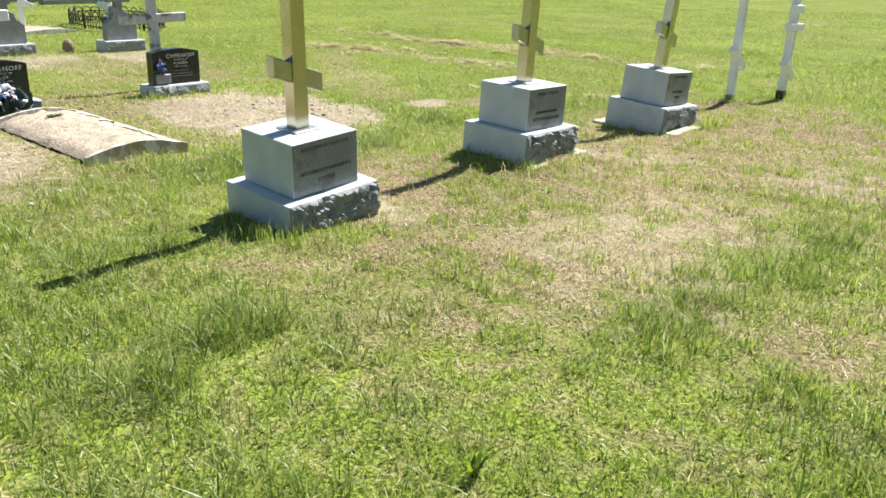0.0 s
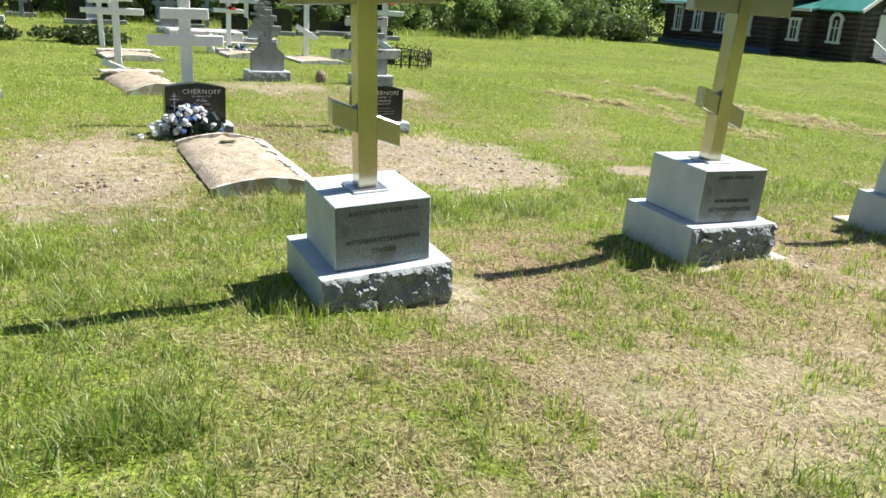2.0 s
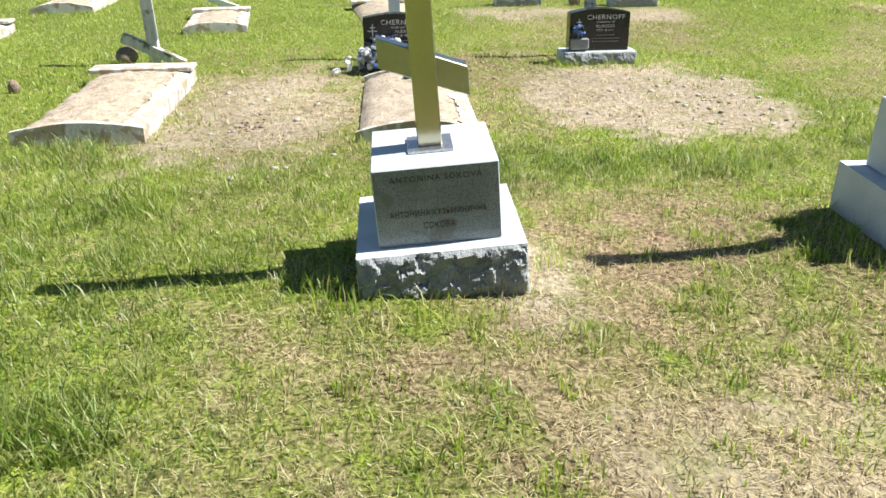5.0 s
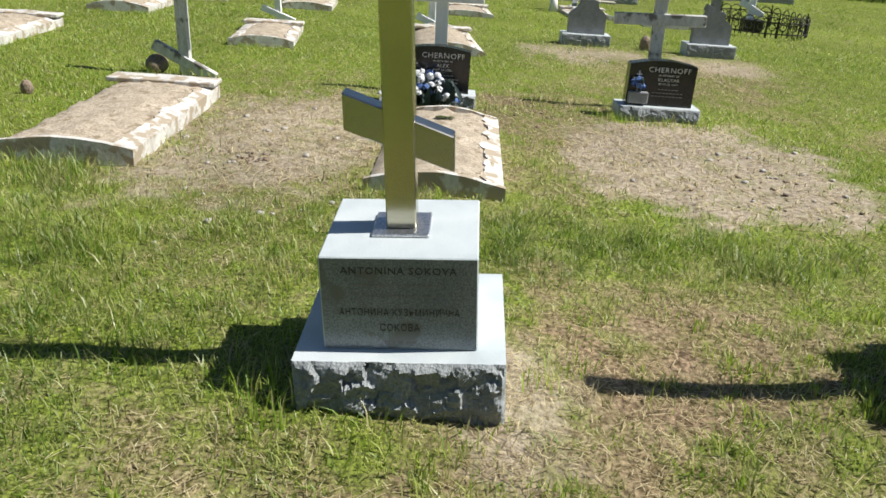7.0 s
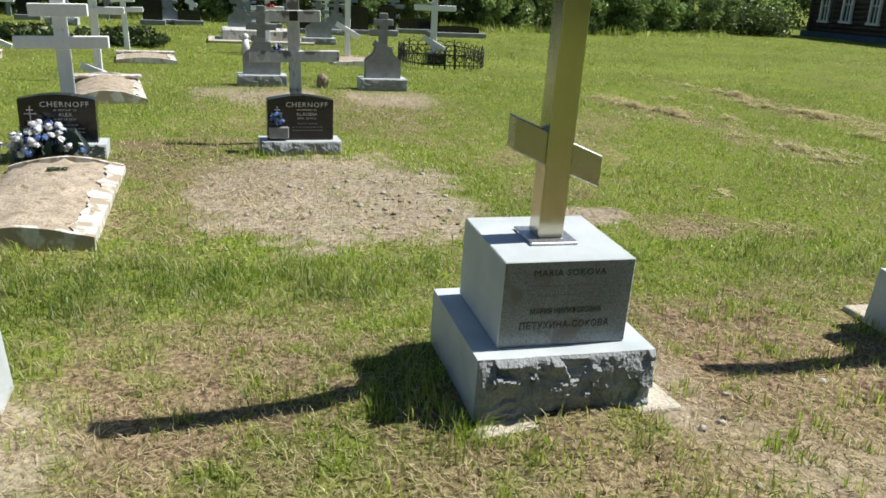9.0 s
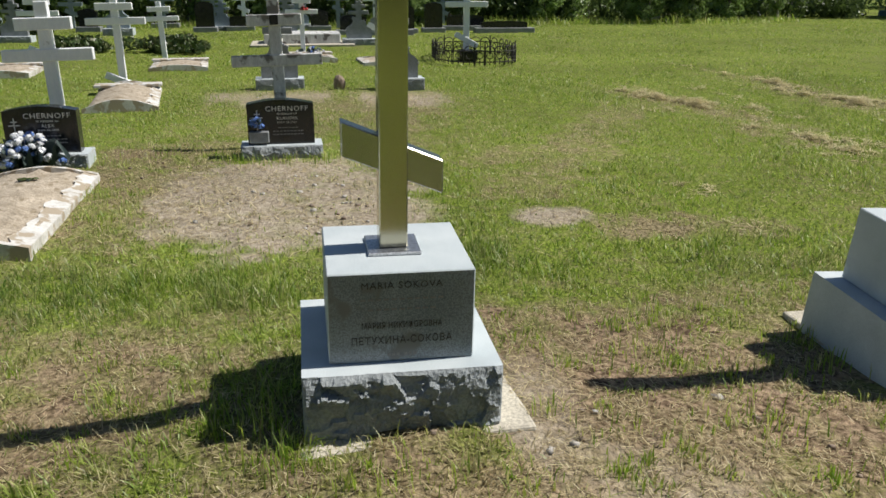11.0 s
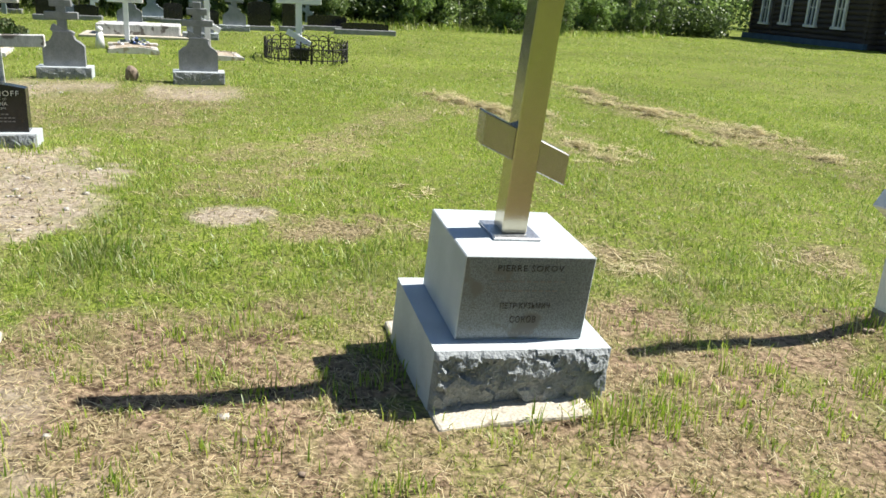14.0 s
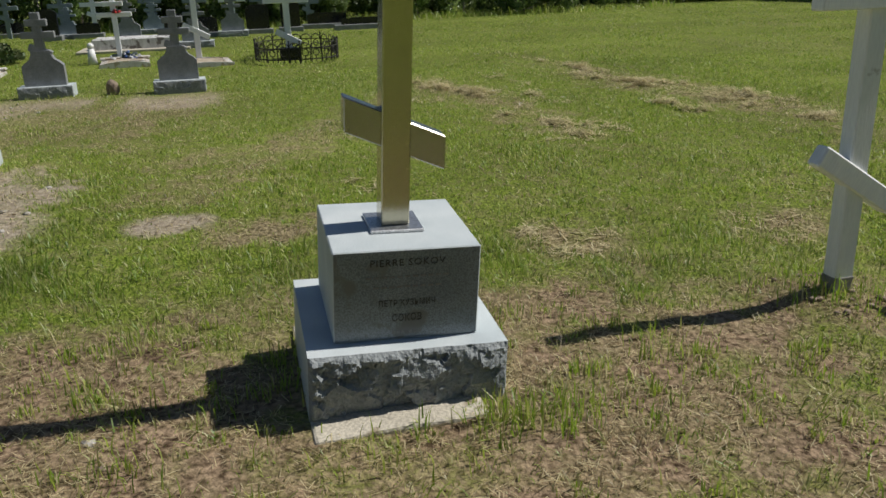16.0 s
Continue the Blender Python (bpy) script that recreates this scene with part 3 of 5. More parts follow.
def footing(x, y, w, d, yaw, lean=0, z=0.018):
    bm = box(bmesh.new(), d, w, 0.14, (0, 0, -0.14), 0.012, None, 2)
    bmesh.ops.subdivide_edges(bm, edges=bm.edges, cuts=5, use_grid_fill=True)
    for v in bm.verts:
        v.co += 0.008 * noise.noise_vector(v.co * 7 + Vector((x, y, 0)))
    ob = new("concrete_footing", mesh_of(bm, "concrete_footing", CONCRETE))
    ob.matrix_basis = Matrix.Translation((x, y, z)) @ Matrix.Rotation(radians(yaw), 4, "Z") @ Matrix.Rotation(radians(lean), 4, "X")
    tagged(ob, "pale worn concrete footing slab under a granite monument", "footing", "concrete footings")


footing(-3.92, 4.968, 0.81, 0.91, 8, 1.2, 0.046)
footing(-4.115, 7.145, 0.58, 0.93, 5, 0.8, 0.004)


# ---- wooden and stone crosses ----
def wooden_cross(x, y, h, mat, yaw=5, lean=0.0, w=0.10, bars=((0.84, 0.62), (0.66, 1.0)), main=0.72, thick=0.06, foot=None, label="white painted wooden grave cross", name="wooden_cross", z=0.0, deep=0.08):
    """bars: (share of the height, share of the main width); foot: (share of the height, width, slant)."""
    m = thing(name, Matrix.Translation((x, y, z)) @ Matrix.Rotation(radians(yaw), 4, "Z") @ Matrix.Rotation(radians(lean), 4, "X"), label, "grave cross", "wooden grave crosses")
    part("post", box(bmesh.new(), thick, w, h + 0.15, (0, 0, -0.15), 0.006), mat, m)
    for s, k in bars:
        part("crossbar", box(bmesh.new(), thick * 0.9, main * k, w * 0.95, (thick * 0.25, 0, -w * 0.475), 0.006), mat, m, "", pose(0, 0, h * s))
    if foot:
        s, wide, slant = foot
        part("footrest_bar", box(bmesh.new(), thick * 0.9, wide, w * 0.95, (thick * 0.25, 0, -w * 0.475), 0.006), mat, m, "", Matrix.Translation((0, 0, h * s)) @ Matrix.Rotation(radians(-slant), 4, "X"))
    return m


# the two tall ones beyond the steel crosses
tall = wooden_cross(-4.31, 9.13, 1.67, WHITE, 7, -0.3, 0.092, ((0.885, 0.50), (0.745, 1.0)), 0.56, 0.078, (0.315, 0.46, 32), "tall white painted wooden grave cross with slanted footrest")
small = wooden_cross(-4.18, 10.15, 1.26, WHITE, 7, -2, 0.095, ((0.85, 0.62), (0.68, 1.0)), 0.48, 0.09, (0.27, 0.36, 32), "smaller white painted wooden grave cross with slanted footrest")
part("foot_sleeve", box(bmesh.new(), 0.098, 0.103, 0.11, (0, 0, -0.02), 0.004), BLACK_STONE, small, "black tarred foot")
part("foot_sleeve", box(bmesh.new(), 0.084, 0.098, 0.13, (0, 0, -0.02), 0.004), BARE_WOOD, tall, "bare stained wooden foot")
# behind the two dark headstones
wooden_cross(-8.53, 2.15, 1.30, WHITE, 5, 1.5, 0.11, ((0.86, 0.62), (0.66, 1.0)), 0.74, 0.07, None, "white painted wooden grave cross behind a dark headstone")
worn = wooden_cross(-8.70, 4.06, 1.34, WORN_WHITE, 5, 1.5, 0.105, ((0.85, 0.60), (0.59, 1.0)), 0.80, 0.07, None, "weathered wooden grave cross with flaking white paint")
part("plaque", box(bmesh.new(), 0.008, 0.075, 0.085, (0.055, 0, 1.10), 0.002), IRON, worn, "small dark metal plaque")
wooden_cross(-8.30, -0.17, 1.24, WORN_WHITE, 5, 2, 0.10, ((0.83, 0.60), (0.58, 1.0)), 0.86, 0.08, (0.10, 0.62, 28), "stained weathered white wooden grave cross with slanted footrest")
# further rows
wooden_cross(-12.7, -0.72, 1.16, WHITE, 5, 4, 0.09, ((0.86, 0.60), (0.70, 1.0)), 0.78, 0.06, (0.06, 0.50, 24), "leaning white wooden grave cross")
wooden_cross(-12.9, 1.45, 1.28, WHITE, 5, 1, 0.10, ((0.86, 0.62), (0.71, 1.0)), 0.78, 0.06, (0.08, 0.48, 24), "white painted wooden grave cross with low footrest")
wooden_cross(-16.6, 1.15, 1.05, WHITE, 5, 2, 0.09, ((0.88, 0.6), (0.72, 1.0)), 0.66, 0.06, None, "white painted wooden grave cross")
wooden_cross(-17.0, -1.12, 1.22, WHITE, 5, 0, 0.10, ((0.84, 0.62), (0.68, 1.0)), 0.72, 0.06, (0.10, 0.52, 24), "white wooden grave cross with red flowers")
wooden_cross(-17.0, 5.04, 1.46, WHITE, 5, 0, 0.10, ((0.92, 0.58), (0.79, 1.0)), 0.68, 0.06, (0.36, 0.50, 28), "white wooden grave cross with red flowers")
wooden_cross(-16.84, 6.66, 1.62, WHITE, 5, 0, 0.11, ((0.80, 0.55), (0.62, 1.0)), 0.80, 0.07, (0.22, 0.48, 28), "tall white wooden grave cross inside an iron fence")
wooden_cross(-17.6, 3.55, 1.20, WHITE, 5, 0, 0.09, ((0.86, 0.58), (0.70, 1.0)), 0.62, 0.06, None, "white wooden grave cross with a red flower")
wooden_cross(-26.0, 5.0, 1.20, WHITE, 5, 0, 0.12, ((0.86, 0.58), (0.70, 1.0)), 0.74, 0.06, None, "far white wooden grave cross with red flowers")
for fx, fy, fh in ((-26.6, -1.2, 1.16), (-26.6, -3.8, 0.95), (-26.4, 1.16, 1.2), (-27.6, 2.5, 1.2), (-26.8, 0.2, 1.18), (-26.6, 3.9, 1.2), (-27.4, 7.1, 0.95), (-27.8, 5.7, 1.1), (-26.0, -6.5, 1.1), (-26.5, -9.0, 1.2)):
    wooden_cross(fx, fy, fh, GRANITE_BLUE if fx < -26.55 else WHITE, 5, 0, 0.12, ((0.88, 0.55), (0.70, 1.0)), 0.66, 0.08, (0.45, 0.36, 24), "slim three-barred grave cross near the woods", "grave_cross")


def granite_cross(x, y, h, mat, yaw=6, scale=1.0, label="old grey granite cross monument on a rough base"):
    """A base, a shouldered die and a three-barred cross on it."""
    m = thing("granite_cross_monument", pose(x, y, 0, 0, 0, yaw), label, "grave monument", "granite cross monuments")
    k = h / 1.05
    base = rock_face(0.66 * scale, 0.34 * scale, 0.15 * k + 0.06, x + y, 0.015)
    part("base", base, GRANITE, m, "rough granite base", pose(0, 0, -0.06)).data.materials.append(GRANITE_ROUGH)
    half = [(0.25, 0), (0.25, 0.25), (0.20, 0.30), (0.15, 0.33), (0.115, 0.40), (0.115, 0.44)]
    bm = bmesh.new()
    line = [(u * scale, v * k) for u, v in half]
    ring = [(-u, v) for u, v in line] + [(u, v) for u, v in line[::-1]]
    f0 = bm.faces.new([bm.verts.new((0.07, u, v)) for u, v in ring])
    ext = bmesh.ops.extrude_face_region(bm, geom=[f0])["geom"]
    bmesh.ops.translate(bm, verts=[g for g in ext if isinstance(g, bmesh.types.BMVert)], vec=(-0.14, 0, 0))
    part("die", bm, mat, m, "shouldered granite die", pose(0, 0, 0.15 * k))
    part("cross_post", box(bmesh.new(), 0.10, 0.11 * scale, 0.47 * k, (0, 0, 0.585 * k), 0.006), mat, m)
    for z, wide, turn in ((0.93, 0.26, 0), (0.78, 0.40, 0), (0.585, 0.28, -22)):
        part("crossbar", box(bmesh.new(), 0.104, wide * scale, 0.085 * k, (0, 0, -0.0425 * k), 0.006), mat, m, "", Matrix.Translation((0, 0, z * k)) @ Matrix.Rotation(radians(turn), 4, "X"))
    return m


granite_cross(-12.80, 3.60, 1.06, GRANITE_OLD)
granite_cross(-12.80, 5.27, 1.03, GRANITE_OLD)
for fx, fy, fh, mt in ((-23.0, 2.70, 1.0, GRANITE_OLD), (-23.8, -1.70, 1.15, GRANITE_BLUE), (-21.4, -3.35, 0.92, GRANITE_OLD), (-23.6, 5.15, 1.0, GRANITE_OLD), (-26.4, 2.75, 0.85, GRANITE_BLUE),
                       (-25.6, 0.65, 0.8, GRANITE_BLUE), (-20.4, 4.6, 0.95, GRANITE_OLD), (-24.0, -5.0, 1.0, GRANITE_BLUE), (-22.0, -7.6, 1.0, GRANITE_OLD)):
    granite_cross(fx, fy, fh, mt, 5, 1.15, "grey granite cross monument near the woods")


def far_stone(x, y, w, h, mat, label):
    m = thing("headstone", pose(x, y, 0, 0, 0, 5), label, "headstone", "far headstones")
    part("base", box(bmesh.new(), 0.34, w * 1.3, 0.16, (0, 0, -0.04), 0.01), GRANITE_OLD, m, "grey base")
    bm = bmesh.new()
    arc = [(w / 2 * math.cos(a), h * 0.85 + h * 0.15 * math.sin(a)) for a in np.linspace(0, math.pi, 9)]
    f0 = bm.faces.new([bm.verts.new((0.07, u, v)) for u, v in [(-w / 2, 0.12), (w / 2, 0.12)] + arc])
    ext = bmesh.ops.extrude_face_region(bm, geom=[f0])["geom"]
    bmesh.ops.translate(bm, verts=[g for g in ext if isinstance(g, bmesh.types.BMVert)], vec=(-0.14, 0, 0))
    part("die", bm, mat, m)


for fx, fy, w, h in ((-25.0, 0.3, 0.5, 0.8), (-27.0, -1.25, 0.62, 0.42), (-24.2, 5.75, 0.6, 0.75), (-23.8, 4.4, 0.7, 0.5), (-25.4, 1.2, 0.6, 0.4), (-25.6, 7.6, 1.1, 0.42), (-24.6, 6.6, 0.5, 0.8), (-25.2, -2.9, 0.5, 0.6), (-25.6, 3.4, 0.5, 0.55), (-24.6, 8.6, 1.3, 0.3)):
    far_stone(fx, fy, w, h, BLACK_STONE, "polished black headstone near the woods")


# ---- the two dark headstones ----
def headstone(x, y, yaw, first, dates, label):
    m = thing("headstone", pose(x, y, 0, 0, 0, yaw), label, "headstone", "black granite headstones")
    part("base", rock_face(0.70, 0.29, 0.20, x * 2, 0.026), GRANITE, m, "pale rough granite base", pose(0, 0, -0.09)).data.materials.append(GRANITE_ROUGH)
    w, h = 0.57, 0.385
    prof = [(-w / 2, 0), (w / 2, 0), (w / 2, h * 0.90)] + [(w / 2 - 0.015 - (w - 0.03) * t, h * (0.91 + 0.09 * math.sin(math.pi * t))) for t in np.linspace(0, 1, 13)] + [(-w / 2, h * 0.90)]
    bm = bmesh.new()
    f0 = bm.faces.new([bm.verts.new((0.065, u, v)) for u, v in prof])
    ext = bmesh.ops.extrude_face_region(bm, geom=[f0])["geom"]
    bmesh.ops.translate(bm, verts=[g for g in ext if isinstance(g, bmesh.types.BMVert)], vec=(-0.13, 0, 0))
    part("die", bm, BLACK_STONE, m, "polished black granite slab", pose(0, 0, 0.112))
    for text, size, width, z, dy in (("CHERNOFF", 0.062, 0.36, 0.437, 0.055), ("IN MEMORY OF", 0.024, 0.17, 0.393, 0.055), (first, 0.040, None, 0.356, 0.055), (dates, 0.026, None, 0.320, 0.055)):
        lettering("inscription", text, size, m, face_at(0.0662, dy, z - 0.02), CHALK, "pale carved lettering", width)
    for z, n in ((0.270, 6), (0.240, 9), (0.212, 9)):
        bm = bmesh.new()
        for i in range(n):
            box(bm, 0.001, 0.022, 0.009, (0, 0.06 + (i - (n - 1) / 2) * 0.030, z))
        part("inscription", bm, FAINT, m, "small worn lettering", pose(0.0655, 0, -0.02))
    bm = bmesh.new()
    box(bm, 0.002, 0.008, 0.20, (0, 0, 0))
    for z, wide, t in ((0.165, 0.05, 0), (0.135, 0.09, 0), (0.065, 0.06, -25)):
        box(bm, 0.003, wide, 0.008, (0, 0, z), 0, Matrix.Rotation(radians(t), 4, "X"))
    part("carved_cross", bm, CHALK, m, "pale three-barred cross", pose(0.0662, -0.20, 0.205))
    return m


headstone(-8.06, 2.17, 6, "ALEX", "MAY 13 1906", "black granite headstone with cloth flowers before it")
headstone(-8.33, 4.08, 6, "KLAUDIA", "NOV 13 1911", "black granite headstone on a rough pale base")


def petal_ball(bm, r, seed):
    rnd = random.Random(seed)
    for k in range(9):
        a, e = rnd.uniform(0, 6.28), rnd.uniform(-0.3, 1.2)
        d = Vector((math.cos(a) * math.cos(e), math.sin(a) * math.cos(e), math.sin(e)))
        q = d.to_track_quat("Z", "Y").to_matrix().to_4x4()
        vs = [bm.verts.new(Matrix.Translation(d * r * 0.5) @ q @ Vector(p)) for p in ((-r * 0.5, 0, 0.15 * r), (0, -r * 0.5, 0), (r * 0.5, 0, 0.15 * r), (0, r * 0.5, 0))]
        bm.faces.new(vs)
    return bm


def bouquet(x, y, z, n, sx, sy, h, mats, label, name="flower_bouquet"):
    rnd = random.Random(n)
    m = thing(name, pose(x, y, z, 0, 0, 6), label, "flowers")
    meshes = [mesh_of(petal_ball(bmesh.new(), 0.043, k), "flower", mats[k % len(mats)]) for k in range(6)]
    for k in range(n):
        u, v = rnd.gauss(0, 0.42), rnd.gauss(0, 0.42)
        zz = max(0.03, h * (1 - 0.6 * abs(v) - 0.4 * abs(u)) * rnd.uniform(0.4, 1))
        part("flower", meshes[rnd.randrange(6)], None, m, "", pose(u * sx, v * sy, zz, rnd.uniform(-30, 30), rnd.uniform(-30, 30), rnd.uniform(0, 360)))
    bm = bmesh.new()
    for k in range(n):
        u, v = rnd.gauss(0, 0.3) * sx, rnd.gauss(0, 0.3) * sy
        a = rnd.uniform(0, 6.28)
        s = 0.05
        bm.faces.new([bm.verts.new((u + s * math.cos(a + t), v + s * math.sin(a + t), 0.02 + rnd.uniform(0, h * 0.7))) for t in (0, 0.5, 3.14, 3.6)])
    part("leaves", bm, DARK_LEAF, m, "dark leaves")
    return m


bouquet(-7.83, 2.10, 0.0, 105, 0.20, 0.36, 0.36, [WHITE_CLOTH, WHITE_CLOTH, BLUE_CLOTH, WHITE_CLOTH, WHITE_CLOTH, WHITE_CLOTH], "bunch of white and blue cloth flowers before a headstone")
sprig = bouquet(-7.10, 2.37, 0.095, 7, 0.07, 0.10, 0.03, [JUNIPER], "small dark green cloth leaves lying on grave sand", "leaf_sprig")
sprig.matrix_basis = sprig.matrix_basis @ Matrix.Diagonal((0.75, 0.8, 0.3, 1))
bouquet(-8.20, 3.88, 0.24, 7, 0.05, 0.06, 0.14, [BLUE_CLOTH, BLUE_CLOTH, WHITE_CLOTH], "small blue cloth flowers against a black headstone")
pot = new("flower_holder", mesh_of(box(bmesh.new(), 0.05, 0.17, 0.10, (0, 0, 0), 0.008), "flower_holder", GRANITE_OLD))
pot.matrix_basis = pose(-8.22, 3.90, 0.132, 0, 0, 6)
tagged(pot, "small grey stone flower holder on a headstone base", "flower holder")
for fx, fy, fz in ((-16.95, 5.04, 1.36), (-16.79, 6.72, 1.16), (-16.95, -1.17, 1.14), (-17.55, 3.58, 0.85), (-25.95, 5.0, 1.12), (-27.75, 5.7, 1.0)):
    bouquet(fx, fy, fz, 9, 0.06, 0.10, 0.08, [RED_CLOTH], "red cloth flowers tied to a white grave cross", "flower_wreath")
bouquet(-17.3, 3.75, 0.05, 22, 0.15, 0.3, 0.18, [WHITE_CLOTH, BLUE_CLOTH, WHITE_CLOTH], "pale flowers at the foot of a grave cross")


# ---- sand-filled graves with plank frames ----
def framed_grave(x, y, yaw, length, width, rise, height, head, label, ragged=0.0):
    """Its long side lies along its own x; the head is at -x."""
    m = thing("framed_grave", pose(x, y, 0, 0, 0, yaw), label, "grave", "plank-framed graves")
    bm = bmesh.new()
    nx, ny = 26, 16
    grid = [[bm.verts.new((-length / 2 + length * i / nx, -width / 2 + width * j / ny,
             height + rise * math.sin(math.pi * j / ny) * 0.9 + 0.018 * noise.noise(Vector((i * 0.7, j * 0.8, x))) + 0.012 * noise.noise(Vector((i * 1.9, j * 2.1, y)))
             - 0.03 * (j in (0, ny)) - 0.03 * (i in (0, nx)))) for j in range(ny + 1)] for i in range(nx + 1)]
    for i in range(nx):
        for j in range(ny):
            bm.faces.new((grid[i][j], grid[i + 1][j], grid[i + 1][j + 1], grid[i][j + 1]))
    part("sand_fill", bm, SAND, m, "domed dry sandy soil", smooth=True)

    def board(name, a, b, wide, bow):
        """A plank on edge from a to b, arched by bow, with a worn top."""
        bm = bmesh.new()
        a, b = Vector((*a, 0)), Vector((*b, 0))
        side = (b - a).normalized().cross(Vector((0, 0, 1))) * wide / 2
        ends = []
        n = 14
        for k in range(n + 1):
            t = k / n
            c = a.lerp(b, t)
            top = height + 0.012 + bow * math.sin(math.pi * t) + 0.006 * noise.noise(Vector((t * 9, x, y)))
            ends.append([bm.verts.new(c + s + Vector((0, 0, z))) for s, z in ((side, -0.1), (side, top), (-side, top), (-side, -0.1))])
        for p, q in zip(ends, ends[1:]):
            for i in range(4):
                bm.faces.new((p[i], p[(i + 1) % 4], q[(i + 1) % 4], q[i]))
        bm.faces.new(ends[0]), bm.faces.new(ends[-1][::-1])
        part(name, bm, PLANK, m, "peeling white plank")

    def side_board(at):
        """A flat strip of worn planks along one long side, broken at its inner edge."""
        bm = bmesh.new()
        sgn = 1 if at > 0 else -1
        n = 40
        rows = []
        for k in range(n + 1):
            u = -length / 2 + length * k / n
            inner = 0.10 + (0.05 + 0.05 * ragged) * noise.noise(Vector((u * 6, x, 2))) + 0.03 * noise.noise(Vector((u * 17, y, 4)))
            hi = height + rise * 0.33 + 0.012
            rows.append([bm.verts.new(c) for c in ((u, at + sgn * 0.012, -0.1), (u, at + sgn * 0.012, height + 0.004), (u, at - sgn * inner, hi), (u, at - sgn * inner, hi - 0.05))])
        for p, q in zip(rows, rows[1:]):
            for i in range(3):
                bm.faces.new((p[i], p[i + 1], q[i + 1], q[i]))
        part("side_board", bm, PLANK, m, "flat peeling white planks")

    l, w = length / 2, width / 2
    side_board(w)
    if not ragged:
        side_board(-w)
    board("foot_board", (l, -w - 0.02), (l, w + 0.02), 0.045, rise)
    board("head_board", (-l, -w), (-l, w), 0.045, rise)
    if head:
        part("head_plank", box(bmesh.new(), 0.24, width + 0.06, 0.035, (0, 0, 0), 0.006), PLANK, m, "flat white plank across the head", pose(-l + 0.12, 0, height + rise * 0.55, 0, 0, 0))
    return m


framed_grave(-6.55, 2.43, 5, 1.82, 0.80, 0.07, 0.035, False, "sandy grave mound edged with peeling white planks", 0.7)
framed_grave(-6.50, 0.165, 7.5, 2.05, 0.80, 0.05, 0.085, True, "sandy grave in a peeling white plank frame", 0.5)
framed_grave(-11.0, -0.30, 12, 1.5, 0.70, 0.05, 0.06, True, "sandy grave in a worn white plank frame")
framed_grave(-11.75, 1.78, 12, 1.8, 0.80, 0.10, 0.03, True, "sandy grave mound edged with worn planks", 0.7)
framed_grave(-14.9, -0.9, 10, 1.3, 0.8, 0.05, 0.05, True, "far sandy grave in a white plank frame")
framed_grave(-15.7, 1.6, 10, 1.2, 0.9, 0.05, 0.04, True, "far sandy grave in a white plank frame")
framed_grave(-16.5, 5.15, 10, 1.0, 0.95, 0.03, 0.02, False, "far sandy grave in a white plank frame")
framed_grave(-17.0, 3.75, 10, 1.0, 0.8, 0.05, 0.04, True, "far sandy grave in a white plank frame")
framed_grave(-9.6, -3.0, 10, 1.9, 0.85, 0.07, 0.06, True, "sandy grave in a worn white plank frame")
framed_grave(-13.0, -3.0, 10, 1.7, 0.8, 0.07, 0.06, True, "sandy grave in a worn white plank frame")

# a white tomb and slab in the far row
tomb = thing("white_tomb", pose(-20.6, 3.3, 0, 0, 0, 5), "low white painted tomb on a pale slab", "tomb")
# the greyer white puts the shade on the chest into its colour
part("chest", box(bmesh.new(), 0.9, 1.7, 0.26, (0, 0, 0), 0.02), WORN_WHITE, tomb)
part("slab", box(bmesh.new(), 1.3, 2.3, 0.06, (0.1, 0, -0.02), 0.01), CONCRETE, tomb, "pale concrete slab")

for sx, sy, r in ((-12.72, 4.42, 0.085), (-7.0, -0.9, 0.05)):
    bm = bmesh.new()
    bmesh.ops.create_icosphere(bm, subdivisions=2, radius=r)
    for v in bm.verts:
        v.co = Vector((v.co.x, v.co.y, v.co.z * 1.5)) + 0.25 * r * noise.noise_vector(v.co * 9)
    ob = new("field_stone", mesh_of(bm, "field_stone", STONE))
    ob.matrix_basis = pose(sx, sy, r * 0.9)
    tagged(ob, "rounded brown field stone standing in the grass", "stone", "field stones")

# a tipped bowl at the head of the plank-framed grave
bm = bmesh.new()
bmesh.ops.create_uvsphere(bm, u_segments=18, v_segments=10, radius=0.105)
bmesh.ops.delete(bm, geom=[v for v in bm.verts if v.co.z < -0.005], context="VERTS")
for v in bm.verts:
    v.co.z *= 0.8
bmesh.ops.solidify(bm, geom=bm.faces[:], thickness=0.006)
bowl = new("rusty_bowl", mesh_of(bm, "rusty_bowl", STONE, True))
bowl.matrix_basis = pose(-8.30, -0.45, 0.07, 0, 40, 20)
tagged(bowl, "tipped rusty brown bowl at a grave's head", "bowl")

bm = bmesh.new()
tube(bm, (0, 0, 0), (0, 0, 0.28), 0.09, 0.055, 10)
bmesh.ops.create_uvsphere(bm, u_segments=10, v_segments=6, radius=0.06, matrix=Matrix.Translation((0, 0, 0.33)))
fig = new("figurine", mesh_of(bm, "figurine", TRIM, True))
fig.matrix_basis = pose(-17.2, 3.15, 0)
tagged(fig, "small white plaster figurine beside a grave", "figurine")


